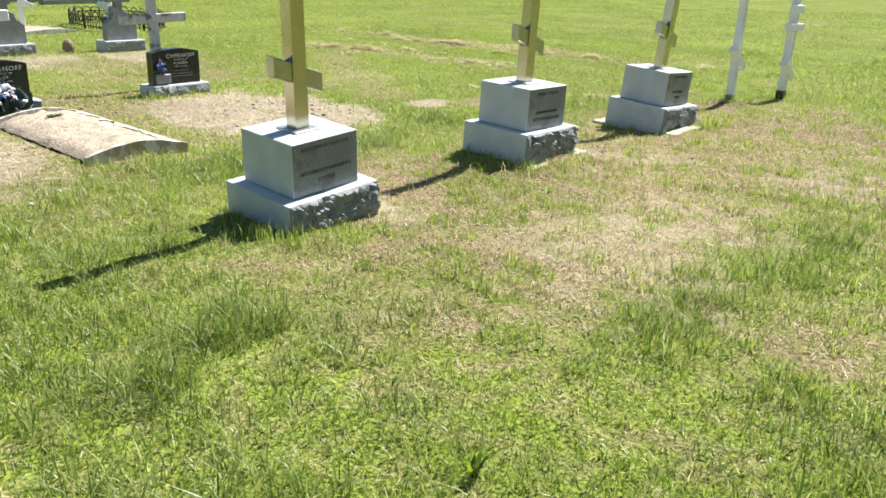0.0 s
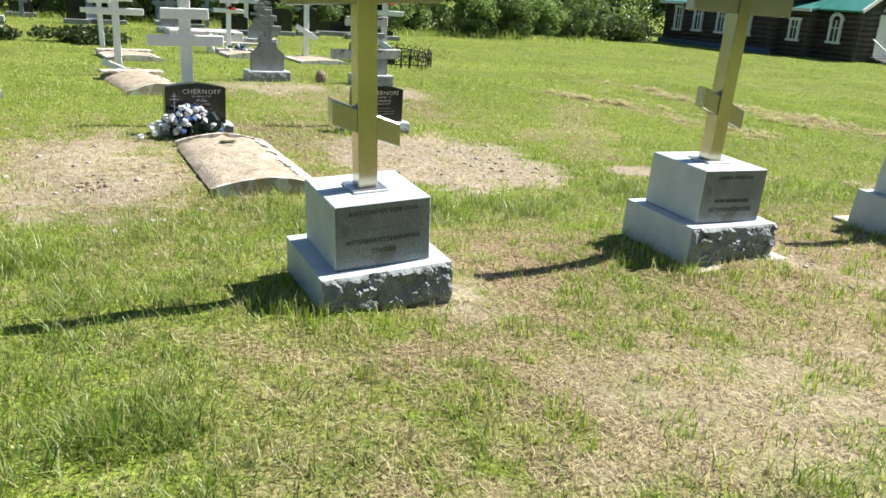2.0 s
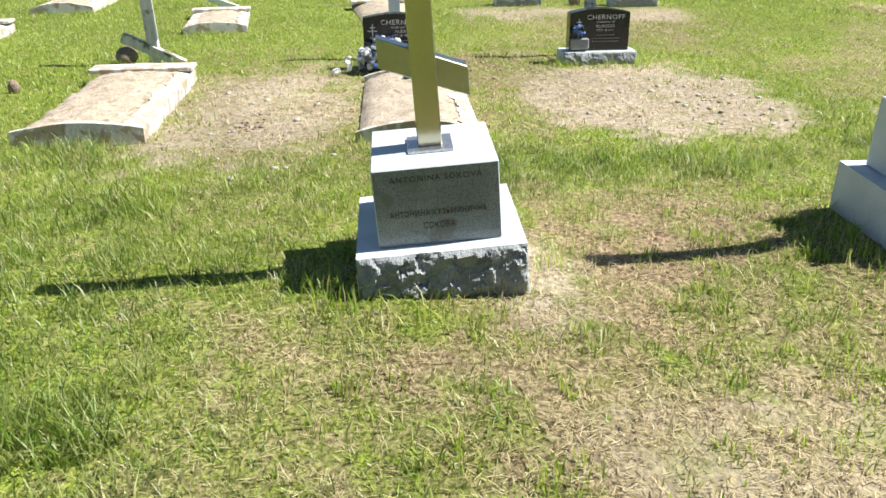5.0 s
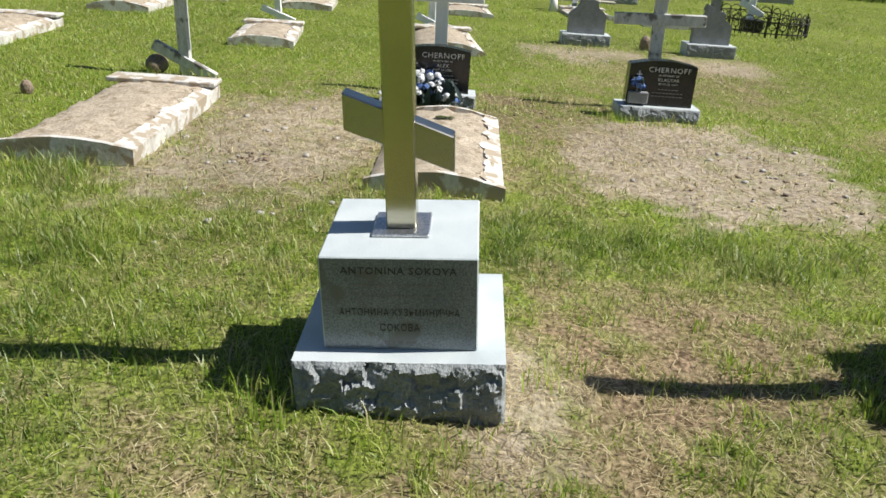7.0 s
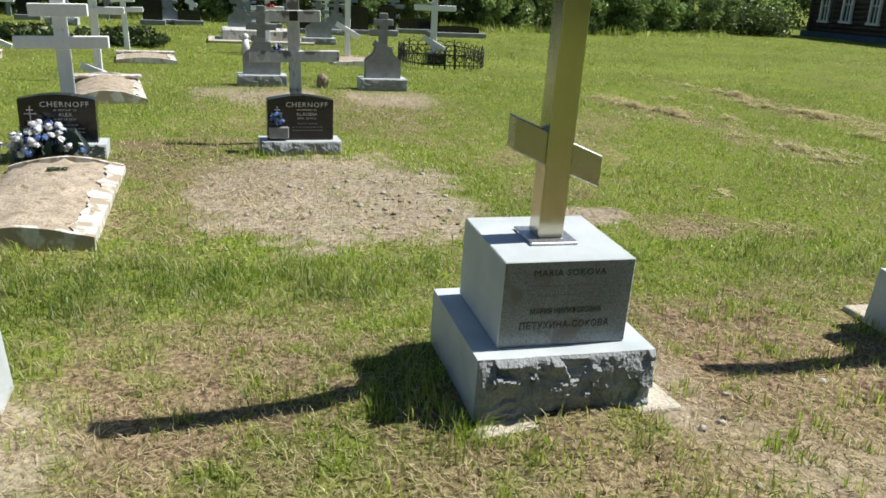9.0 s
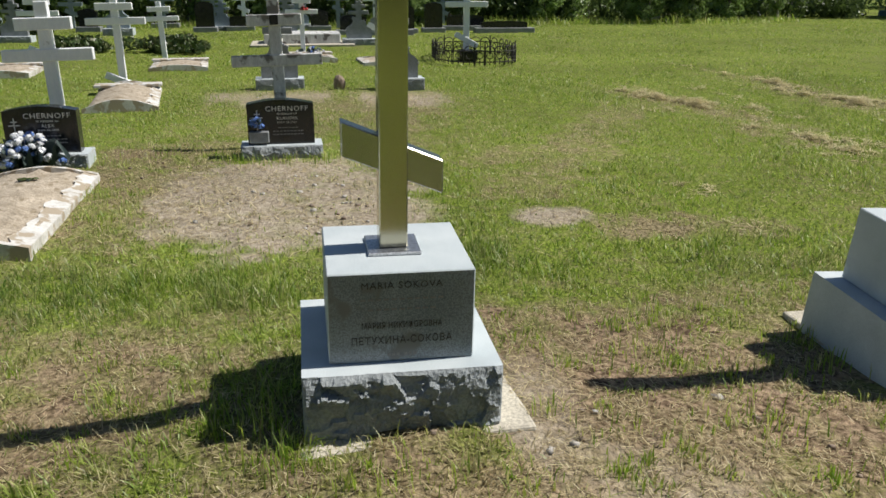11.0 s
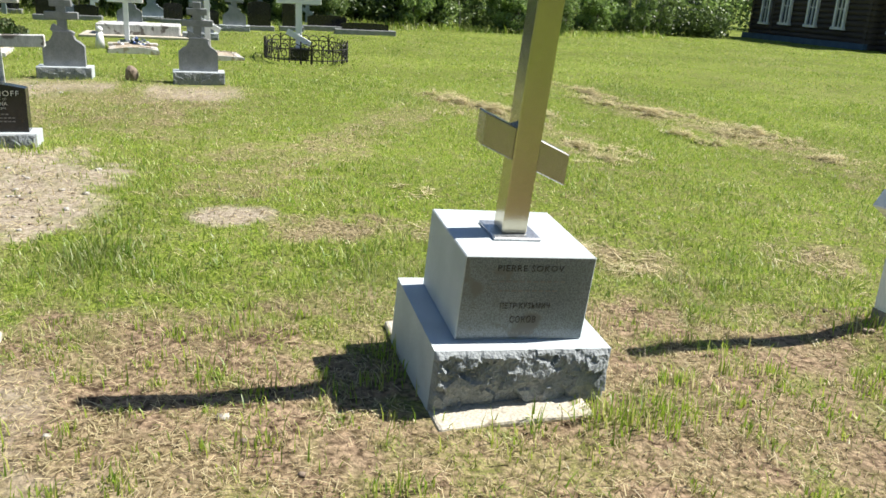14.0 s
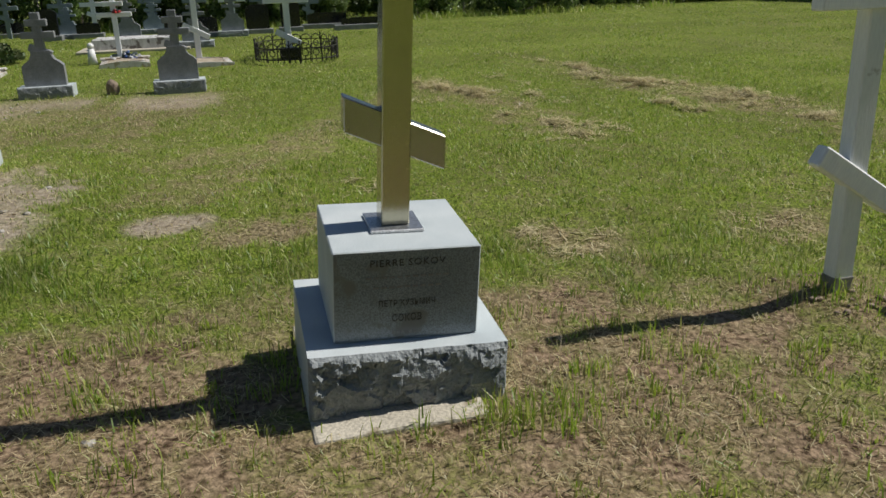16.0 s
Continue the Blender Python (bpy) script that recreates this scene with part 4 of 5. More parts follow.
# ---- wrought iron fence ----
def iron_fence(x0, y0, x1, y1, h):
    m = thing("iron_fence", pose((x0 + x1) / 2, (y0 + y1) / 2, 0, 0, 0, 4), "low black wrought iron fence with hooped panels", "fence")
    lx, ly = abs(x1 - x0), abs(y1 - y0)
    step = 0.26
    bm = bmesh.new()
    r = step * 0.40
    for s in (-r, r):
        tube(bm, (s, 0, 0.02), (s, 0, h - r), 0.009, None, 5)
    pts = [(r * math.cos(a), 0, h - r + r * math.sin(a)) for a in np.linspace(0, math.pi, 9)]
    for p, q in zip(pts, pts[1:]):
        tube(bm, p, q, 0.009, None, 5)
    ring = [(0.55 * r * math.cos(a), 0, h * 0.52 + 0.55 * r * math.sin(a)) for a in np.linspace(0, 2 * math.pi, 9)]
    for p, q in zip(ring, ring[1:]):
        tube(bm, p, q, 0.008, None, 5)
    tube(bm, (0, 0, 0.02), (0, 0, h * 0.4), 0.008, None, 5)
    hoop = mesh_of(bm, "hoop", IRON)
    n = 26
    oval = []
    for k in range(n):
        c, d = math.cos(2 * math.pi * k / n), math.sin(2 * math.pi * k / n)
        q = (abs(c) ** 3 + abs(d) ** 3) ** (1 / 3)
        oval.append(Vector((lx / 2 * c / q, ly / 2 * d / q, 0)))
    for k in range(n):
        a, b = oval[k], oval[(k + 1) % n]
        p = (a + b) / 2
        part("hoop", hoop, None, m, "", pose(p.x, p.y, 0, 0, 0, math.degrees(math.atan2((b - a).y, (b - a).x))))
        if k % 5 == 0:
            part("post", tube(bmesh.new(), a, a + Vector((0, 0, h + 0.04)), 0.012, None, 6), IRON, m)
    for z in (0.07, h * 0.74):
        bm = bmesh.new()
        for k in range(n):
            tube(bm, oval[k] + Vector((0, 0, z)), oval[(k + 1) % n] + Vector((0, 0, z)), 0.010, None, 6)
        part("rail", bm, IRON, m)


iron_fence(-17.9, 6.05, -15.6, 7.5, 0.34)
plinth = new("plinth", mesh_of(box(bmesh.new(), 0.3, 0.34, 0.20, (0, 0, 0), 0.02), "plinth", BLACK_STONE))
plinth.matrix_basis = pose(-16.62, 6.66, 0, 0, 0, 5)
tagged(plinth, "dark stone block at the foot of a white cross", "plinth")


# ---- log church ----
def church(x, y, yaw):
    """Its long side lies along its own +x and looks to -y."""
    m = thing("log_church", pose(x, y, 0, 0, 0, yaw) @ Matrix.Diagonal((0.74, 1.15, 0.98, 1)), "dark log church with teal metal roofs and white windows", "church")

    def logs(name, x0, x1, y0, y1, z0, z1):
        n = round((z1 - z0) / 0.2)
        r = (z1 - z0) / n / 2
        wall = part(name, box(bmesh.new(), x1 - x0, y1 - y0, z1 - z0, ((x0 + x1) / 2, (y0 + y1) / 2, z0)), LOG, m, "dark brown log wall")
        for a, b in (((x0, y0), (x1, y0)), ((x1, y0), (x1, y1)), ((x1, y1), (x0, y1)), ((x0, y1), (x0, y0))):
            d = (Vector(b) - Vector(a)).normalized() * 0.12
            log = mesh_of(tube(bmesh.new(), (a[0] - d.x, a[1] - d.y, 0), (b[0] + d.x, b[1] + d.y, 0), r * 1.04, None, 8), "log", LOG)
            for k in range(n):
                part("log", log, None, wall, "", pose(0, 0, z0 + r * (2 * k + 1)))
        return wall

    def roof(name, pts, faces, mat=TEAL):
        bm = bmesh.new()
        vs = [bm.verts.new(p) for p in pts]
        for f in faces:
            bm.faces.new([vs[i] for i in f])
        bmesh.ops.recalc_face_normals(bm, faces=bm.faces)
        bmesh.ops.solidify(bm, geom=bm.faces[:], thickness=0.08)
        return part(name, bm, mat, m, "teal metal roof")

    def window(wx, wy, wz, w, h, arched=False, turn=0):
        bm = bmesh.new()
        for sx in (-1, 1):
            box(bm, 0.12, 0.10, h + 0.12, (sx * (w / 2 + 0.02), 0, -0.06))
        box(bm, w + 0.30, 0.14, 0.10, (0, 0, -0.10))
        if arched:
            for a in np.linspace(0.25, math.pi - 0.25, 6):
                box(bm, 0.16, 0.10, 0.14, ((w / 2) * math.cos(a), 0, h + (w / 2.6) * math.sin(a) - 0.05), 0, Matrix.Rotation(-(a - math.pi / 2), 4, "Y"))
        else:
            box(bm, w + 0.26, 0.12, 0.12, (0, 0, h))
        box(bm, w, 0.05, 0.05, (0, 0, h * 0.6))
        box(bm, 0.05, 0.05, h, (0, 0, 0))
        f = part("window", bm, TRIM, m, "white window frame", pose(wx, wy, wz, 0, 0, turn))
        part("pane", box(bmesh.new(), w, 0.03, h, (0, 0.03, 0)), GLASS, f, "dark glass pane")

    logs("wall", 0.95, 2.95, 0.25, 3.9, 0, 1.95)
    logs("wall", 2.95, 9.2, 0, 5.2, 0, 2.65)
    logs("wall", 9.2, 11.0, 0.5, 4.4, 0, 1.9)
    logs("wall", 11.0, 13.4, 1.0, 4.2, 0, 2.1)
    roof("roof", [(0.6, -0.1, 1.9), (2.9, -0.1, 1.9), (2.9, 2.1, 2.6), (1.6, 2.1, 2.6), (0.6, 4.2, 1.9), (2.9, 4.2, 1.9)], [(0, 1, 2, 3), (3, 2, 5, 4), (0, 3, 4)])
    roof("roof", [(2.65, -0.35, 2.6), (9.5, -0.35, 2.6), (9.5, 2.6, 4.6), (5.3, 2.6, 4.6), (2.65, 5.55, 2.6), (9.5, 5.55, 2.6)], [(0, 1, 2, 3), (3, 2, 5, 4), (0, 3, 4), (1, 5, 2)])
    roof("roof", [(9.2, 0.2, 1.95), (11.2, 0.2, 1.95), (11.2, 2.5, 2.5), (9.2, 2.5, 2.5), (9.2, 4.7, 1.95), (11.2, 4.7, 1.95)], [(0, 1, 2, 3), (3, 2, 5, 4)])
    roof("roof", [(10.6, 0.65, 2.0), (13.8, 0.65, 2.0), (13.8, 2.6, 3.15), (10.6, 2.6, 3.15), (10.6, 4.55, 2.0), (13.8, 4.55, 2.0)], [(0, 1, 2, 3), (3, 2, 5, 4)])
    logs("tower", 5.8, 9.8, 1.0, 4.6, 2.6, 4.5)
    roof("roof", [(5.4, 0.6, 4.5), (10.2, 0.6, 4.5), (10.2, 5.0, 4.5), (5.4, 5.0, 4.5), (7.8, 2.8, 6.2)], [(0, 1, 4), (1, 2, 4), (2, 3, 4), (3, 0, 4)])
    bm = bmesh.new()
    for wx in (2.75, 9.4):
        box(bm, 0.08, 0.08, 0.14, (wx, -0.36, 2.52))
    box(bm, 6.85, 0.06, 0.14, (6.075, -0.38, 2.50))
    box(bm, 2.05, 0.06, 0.12, (1.62, -0.13, 1.82))
    box(bm, 4.9, 0.06, 0.14, (7.8, 0.57, 4.42))
    box(bm, 2.1, 0.06, 0.12, (10.2, 0.17, 1.86))
    part("fascia", bm, TRIM, m, "white roof edge boards")
    bm = bmesh.new()
    for s in (-1, 1):
        box(bm, 0.08, 2.25, 0.14, (13.82, 2.6 + s * 0.98, 2.5), 0, Matrix.Rotation(-s * 0.53, 4, "X"))
    part("barge_board", bm, TRIM, m, "white gable edge boards")
    bm = bmesh.new()
    vs = [bm.verts.new(p) for p in ((13.41, 1.0, 2.1), (13.41, 4.2, 2.1), (13.41, 2.6, 3.05), (13.30, 1.0, 2.1), (13.30, 4.2, 2.1), (13.30, 2.6, 3.05))]
    for f in ((0, 1, 2), (5, 4, 3), (0, 3, 4, 1), (1, 4, 5, 2), (2, 5, 3, 0)):
        bm.faces.new([vs[i] for i in f])
    part("gable", bm, LOG, m, "dark brown gable")
    drum = part("cupola", tube(bmesh.new(), (5.6, 2.6, 4.2), (5.6, 2.6, 5.6), 0.6, 0.6, 12), BLUE_PAINT, m, "faded blue cupola drum")
    part("dome", tube(bmesh.new(), (5.6, 2.6, 5.6), (5.6, 2.6, 6.6), 0.75, 0.05, 12), TEAL, drum, "teal cupola cap")
    pipe = part("stove_pipe", tube(bmesh.new(), (5.2, 0.9, 3.2), (5.2, 0.9, 4.8), 0.12, None, 8), PLATE, m, "metal stove pipe")
    for wx in (3.95, 5.75, 7.55):
        window(wx, -0.14, 0.75, 0.52, 1.05)
    window(2.05, 0.11, 0.70, 0.50, 0.95)
    window(10.2, 0.36, 0.72, 0.5, 0.75)
    window(12.2, 0.86, 0.75, 0.55, 0.85, True)
    door = part("door", box(bmesh.new(), 0.08, 0.95, 1.75, (13.55, 2.5, 0.18), 0.01), TRIM, m, "white door")
    window(13.55, 2.55, 2.15, 0.42, 0.28, True, 90)
    for k in range(3):
        part("step", box(bmesh.new(), 0.34, 1.5, 0.07, (13.85 + 0.34 * k, 2.5, 0.20 - 0.07 * k - 0.03)), BARE_WOOD, m, "grey wooden step")
    for s in (1.8, 3.2):
        part("stair_rail", tube(bmesh.new(), (13.6, s, 0.95), (14.8, s, 0.35), 0.035, None, 6), TRIM, m, "white hand rail")
        part("rail_post", tube(bmesh.new(), (14.7, s, 0.0), (14.7, s, 0.45), 0.035, None, 6), TRIM, m)
    part("foundation", box(bmesh.new(), 8.4, 0.16, 0.22, (5.2, -0.14, 0)), BLUE_PAINT, m, "blue-grey foundation board")
    return m


church(-34.9, 25.6, 12)


# ---- trees ----
def leaf_cloud(centres, radii, count, size, seed, flat=0.0, squash=0.8):
    """Small four-cornered leaves round clump centres, denser towards each clump's skin."""
    r = np.random.RandomState(seed)
    c = r.randint(0, len(centres), count)
    d = r.normal(size=(count, 3))
    d /= np.linalg.norm(d, axis=1)[:, None]
    rad = np.asarray(radii)[c] * (0.45 + 0.6 * r.rand(count) ** 0.6)
    p = np.asarray(centres)[c] + d * rad[:, None] * (1, 1, squash)
    u = r.normal(size=(count, 3))
    u /= np.linalg.norm(u, axis=1)[:, None]
    v = np.cross(u, d + 0.6 * r.normal(size=(count, 3)))
    v /= np.linalg.norm(v, axis=1)[:, None] + 1e-9
    s = size * (0.5 + r.rand(count))[:, None]
    verts = np.stack([p - u * s, p + v * s * 0.55, p + u * s, p - v * s * 0.55], 1).reshape(-1, 3)
    verts[:, 2] = np.maximum(verts[:, 2], 0.02)
    return verts, np.arange(count * 4).reshape(-1, 4)


def leafy_tree(seed, h, spread, low, leaves, label, bark=None, size=0.085):
    rnd = random.Random(seed)
    m = thing("poplar_tree", pose(0, 0, -50), label, "tree", "trees of the wood's edge")
    bm = bmesh.new()
    p = Vector((0, 0, -0.1))
    tips, r = [], 0.035 + 0.012 * h
    n = 6
    for k in range(n):
        q = p + Vector((rnd.uniform(-0.12, 0.12), rnd.uniform(-0.12, 0.12), h * 0.92 / n))
        tube(bm, p, q, r, r * 0.8, 7)
        if k:
            for _ in range(3):
                a, l = rnd.uniform(0, 6.28), spread * rnd.uniform(0.35, 0.8) * (1.15 - 0.6 * k / n)
                e = q + Vector((math.cos(a) * l, math.sin(a) * l, l * rnd.uniform(0.3, 0.9)))
                tube(bm, p.lerp(q, rnd.random()), e, r * 0.45, r * 0.12, 5)
                tips.append(e)
        p, r = q, r * 0.8
    tips.append(p)
    part("trunk", bm, bark or BARK, m, "grey-brown trunk and limbs")
    cen = [t + Vector((rnd.uniform(-0.2, 0.2), rnd.uniform(-0.2, 0.2), rnd.uniform(-0.3, 0.2))) for t in tips]
    for _ in range(12):
        a, l = rnd.uniform(0, 6.28), spread * rnd.uniform(0.2, 0.75)
        cen.append(Vector((math.cos(a) * l, math.sin(a) * l, rnd.uniform(low, h * 0.75))))
    rad = [rnd.uniform(0.22, 0.5) * spread / 1.2 for _ in cen]
    v, f = leaf_cloud([tuple(c) for c in cen], rad, leaves, size, seed)
    part("crown", np_mesh("crown", v, f, LEAVES), None, m, "loose green leaves")
    return m


def spruce_tree(seed, h, spread):
    rnd = random.Random(seed)
    m = thing("spruce_tree", pose(0, 0, -50), "tall dark spruce beside the church", "tree", "spruces")
    part("trunk", tube(bmesh.new(), (0, 0, -0.1), (0, 0, h * 0.97), 0.10, 0.015, 7), BARK, m)
    cen, rad = [], []
    z = 0.4
    while z < h:
        w = spread * (1 - z / h) ** 0.85
        for k in range(7):
            a = k * 0.9 + z * 2.3 + rnd.uniform(-0.2, 0.2)
            for t in (0.35, 0.7, 1.0):
                cen.append((math.cos(a) * w * t, math.sin(a) * w * t, z - 0.22 * w * t))
                rad.append(0.10 + 0.10 * w * (1.1 - t))
        z += 0.26 + 0.02 * rnd.random()
    v, f = leaf_cloud(cen, rad, 6500, 0.065, seed, squash=0.5)
    part("crown", np_mesh("crown", v, f, NEEDLES), None, m, "layered dark needles")
    return m


KINDS = [leafy_tree(11, 4.4, 1.35, 0.3, 4200, "green poplar tree at the wood's edge"),
         leafy_tree(12, 5.0, 1.5, 0.4, 4600, "tall green poplar tree at the wood's edge"),
         leafy_tree(13, 3.6, 1.4, 0.2, 4000, "bushy green willow at the wood's edge"),
         leafy_tree(14, 4.7, 1.1, 0.6, 2600, "thin green poplar with open crown", PALE_BARK),
         leafy_tree(15, 2.6, 1.3, 0.15, 3600, "low bushy willow at the wood's edge")]
LIGHT = [leafy_tree(16, 4.6, 1.4, 0.3, 2300, "green poplar tree of the far wood", None, 0.115), leafy_tree(17, 5.0, 1.6, 0.3, 2300, "tall green poplar tree of the far wood", None, 0.115)]
SPRUCE = [spruce_tree(21, 5.8, 1.5), spruce_tree(22, 6.4, 1.7)]
rnd = random.Random(5)


def edge_x(y):
    """Where the wood's edge runs."""
    return -28.6 - 0.035 * max(0, y - 4) ** 1.55 - 0.3 * math.sin(y * 0.7)


def plant(kind, x, y, s, squeeze=1.0):
    copy_thing(kind, Matrix.Translation((x, y, 0)) @ Matrix.Rotation(rnd.uniform(0, 6.28), 4, "Z") @ Matrix.Diagonal((s, s, s * squeeze, 1)))


y = -20.0
while y < 21.5:
    s = 0.94 if y < 9 else 0.74 if y < 12 else 0.60
    plant(KINDS[rnd.choice((0, 0, 2, 2, 4, 3))], edge_x(y) + rnd.uniform(-0.7, 0.5), y, s * rnd.uniform(0.8, 1.05))
    if rnd.random() < 0.5:
        plant(KINDS[4], edge_x(y) + 0.9, y + 0.6, rnd.uniform(0.35, 0.6))
    y += rnd.uniform(1.0, 1.7)
y = -22.0
while y < 22.5:
    s = 1.02 if y < 9 else 0.78 if y < 12 else 0.62
    plant(KINDS[rnd.choice((0, 1, 1, 3, 2))], edge_x(y) - 3.2 + rnd.uniform(-1, 1), y, s * rnd.uniform(0.85, 1.1))
    y += rnd.uniform(1.3, 2.0)
for k in range(20):
    t = k / 19
    plant(LIGHT[k % 2], -45 + 5 * t + rnd.uniform(-2, 2), 30 + 22 * t, rnd.uniform(0.8, 1.1))
for k in range(26):
    t = k / 25
    plant(LIGHT[k % 2], -34 + 26 * t + rnd.uniform(-1.5, 1.5), 52 + 12 * t + rnd.uniform(-2, 2), rnd.uniform(0.9, 1.35) * (1 - 0.35 * t))
plant(SPRUCE[0], -37.0, 23.6, 1.0), plant(SPRUCE[1], -31.5, 49.5, 1.05), plant(SPRUCE[1], -28.0, 51.5, 0.9), plant(SPRUCE[0], -41.0, 34.0, 1.1)
for k in range(22):
    t = k / 21
    plant(KINDS[rnd.choice((0, 1, 1, 2))], -34 + 12 * t + rnd.uniform(-1, 1), 44 + 14 * t + rnd.uniform(-1, 1), rnd.uniform(0.9, 1.2))
for tx, ty, ts in ((-30.5, 41.5, 1.0), (-29.0, 44.0, 1.1), (-33.0, 43.0, 1.15), (-26.5, 47.0, 0.95)):
    plant(SPRUCE[1], tx, ty, ts)
# the wood on the other side, behind the walker
for k in range(44):
    t = k / 43
    plant(SPRUCE[k % 2] if k % 3 else LIGHT[k % 2], 10.5 + 1.6 * math.sin(k * 1.7) + rnd.uniform(-1, 1), -24 + 50 * t, rnd.uniform(0.95, 1.3))
plant(KINDS[4], -30.2, 17.6, 0.62, 0.9)
for ob in KINDS + LIGHT + SPRUCE:
    for o in list(ob.children):
        bpy.data.objects.remove(o)
    bpy.data.objects.remove(ob)

# the wood goes on behind its edge
r = np.random.RandomState(3)
n = 260
wy = r.uniform(-45, 34, n)
wx = np.array([edge_x(v) for v in wy]) - r.uniform(5, 12, n)
wz = r.uniform(0.4, 3.1, n)
v, f = leaf_cloud(np.stack([wx, wy, wz], 1), r.uniform(0.7, 1.5, n), 62000, 0.10, 4)
woods = new("far_woods", np_mesh("far_woods", v, f, LEAVES))
tagged(woods, "dense green woods behind the graveyard", "woods", kind="stuff")

# low bushes under the wood's edge
n = 300
wy = r.uniform(-24, 24, n)
wx = np.array([edge_x(v) for v in wy]) - r.uniform(-0.2, 3.2, n)
v, f = leaf_cloud(np.stack([wx, wy, r.uniform(0.15, 0.75, n)], 1), r.uniform(0.4, 0.8, n), 60000, 0.07, 8)
tagged(new("undergrowth", np_mesh("undergrowth", v, f, UNDERGROWTH)), "dark green undergrowth along the wood's edge", "bushes", kind="stuff")

# a last line of far trees all round
n = 420
a = r.uniform(0, 2 * np.pi, n)
d = r.uniform(170, 230, n)
v, f = leaf_cloud(np.stack([-5 + np.cos(a) * d, 5 + np.sin(a) * d, r.uniform(0.5, 5, n)], 1), r.uniform(3, 6, n), 12000, 1.0, 6)
tagged(new("distant_woods", np_mesh("distant_woods", v, f, LEAVES)), "distant line of trees round the fields", "woods", kind="stuff")

# bleached fallen branches at the wood's edge
bm = bmesh.new()
for a, b, w in (((0, 0, 0.1), (0.3, 1.3, 0.9), 0.05), ((0.1, 0.3, 0.1), (-0.1, 0.9, 1.15), 0.035), ((0, -0.4, 0.05), (0.2, 0.9, 0.4), 0.04), ((0, 0.5, 0.3), (0, -0.2, 0.95), 0.03)):
    tube(bm, a, b, w, w * 0.3, 6)
ob = new("fallen_branches", mesh_of(bm, "fallen_branches", PALE_BARK))
ob.matrix_basis = pose(-29.4, 14.6, 0)
tagged(ob, "bleached dead branches lying at the wood's edge", "branches")


def low_shrub(x, y, rx, ry, h, seed):
    r = np.random.RandomState(seed)
    c = np.stack([r.normal(0, rx * 0.4, 26), r.normal(0, ry * 0.4, 26), r.uniform(0.05, h * 0.7, 26)], 1)
    v, f = leaf_cloud(c, r.uniform(0.15, 0.32, 26), 3200, 0.05, seed, squash=0.5)
    m = thing("juniper_shrub", pose(x, y, 0), "low spreading dark green juniper shrub", "shrub", "low shrubs")
    part("foliage", np_mesh("foliage", v, f, JUNIPER), None, m)
    bm = bmesh.new()
    for k in range(5):
        a = k * 1.3
        tube(bm, (0, 0, -0.03), (math.cos(a) * rx * 0.5, math.sin(a) * ry * 0.5, h * 0.5), 0.025, 0.008, 5)
    part("stem", bm, BARK, m)


low_shrub(-18.6, 0.85, 0.5, 0.9, 0.38, 31)
low_shrub(-19.0, -1.1, 0.5, 0.8, 0.32, 32)
low_shrub(-22.5, -3.9, 0.5, 1.0, 0.38, 33)


# ---- grass ----
def clear_of(x, y):
    """Keeps grass off the stones and sand."""
    ok = np.ones(len(x), bool)
    for cx, cy, hx, hy, yaw in ((MON[0][0] + 0.01, MON[0][1], 0.335, 0.34, 5), (MON[1][0] + 0.01, MON[1][1], 0.335, 0.34, 5), (MON[2][0] + 0.01, MON[2][1], 0.335, 0.34, 5),
                                (-3.92, 4.968, 0.40, 0.38, 8), (-4.115, 7.10, 0.45, 0.30, 5),
                                (-6.55, 2.43, 0.90, 0.41, 5), (-6.50, 0.165, 1.03, 0.41, 7.5), (-11.0, -0.30, 0.76, 0.36, 12), (-11.75, 1.78, 0.9, 0.4, 12),
                                (-8.06, 2.17, 0.15, 0.36, 6), (-8.33, 4.08, 0.15, 0.36, 6), (-12.8, 3.6, 0.16, 0.32, 6), (-12.8, 5.27, 0.16, 0.32, 6)):
        c, s = math.cos(radians(yaw)), math.sin(radians(yaw))
        u, v = c * (x - cx) + s * (y - cy), -s * (x - cx) + c * (y - cy)
        ok &= ~((np.abs(u) < hx) & (np.abs(v) < hy))
    return ok


def near_stones(x, y):
    """Where the mower does not reach."""
    out = np.zeros(len(x))
    for cx, cy, d in ((*MON[0], 0.36), (*MON[1], 0.40), (*MON[2], 0.42), (-4.3, 9.12, 0.1)):
        q = np.maximum(np.abs(x - cx), np.abs(y - cy)) - d
        out = np.maximum(out, np.clip(1 - np.abs(q) / 0.07, 0, 1))
    return out * (vnoise(x, y, 0.15, 23) > 0.45)


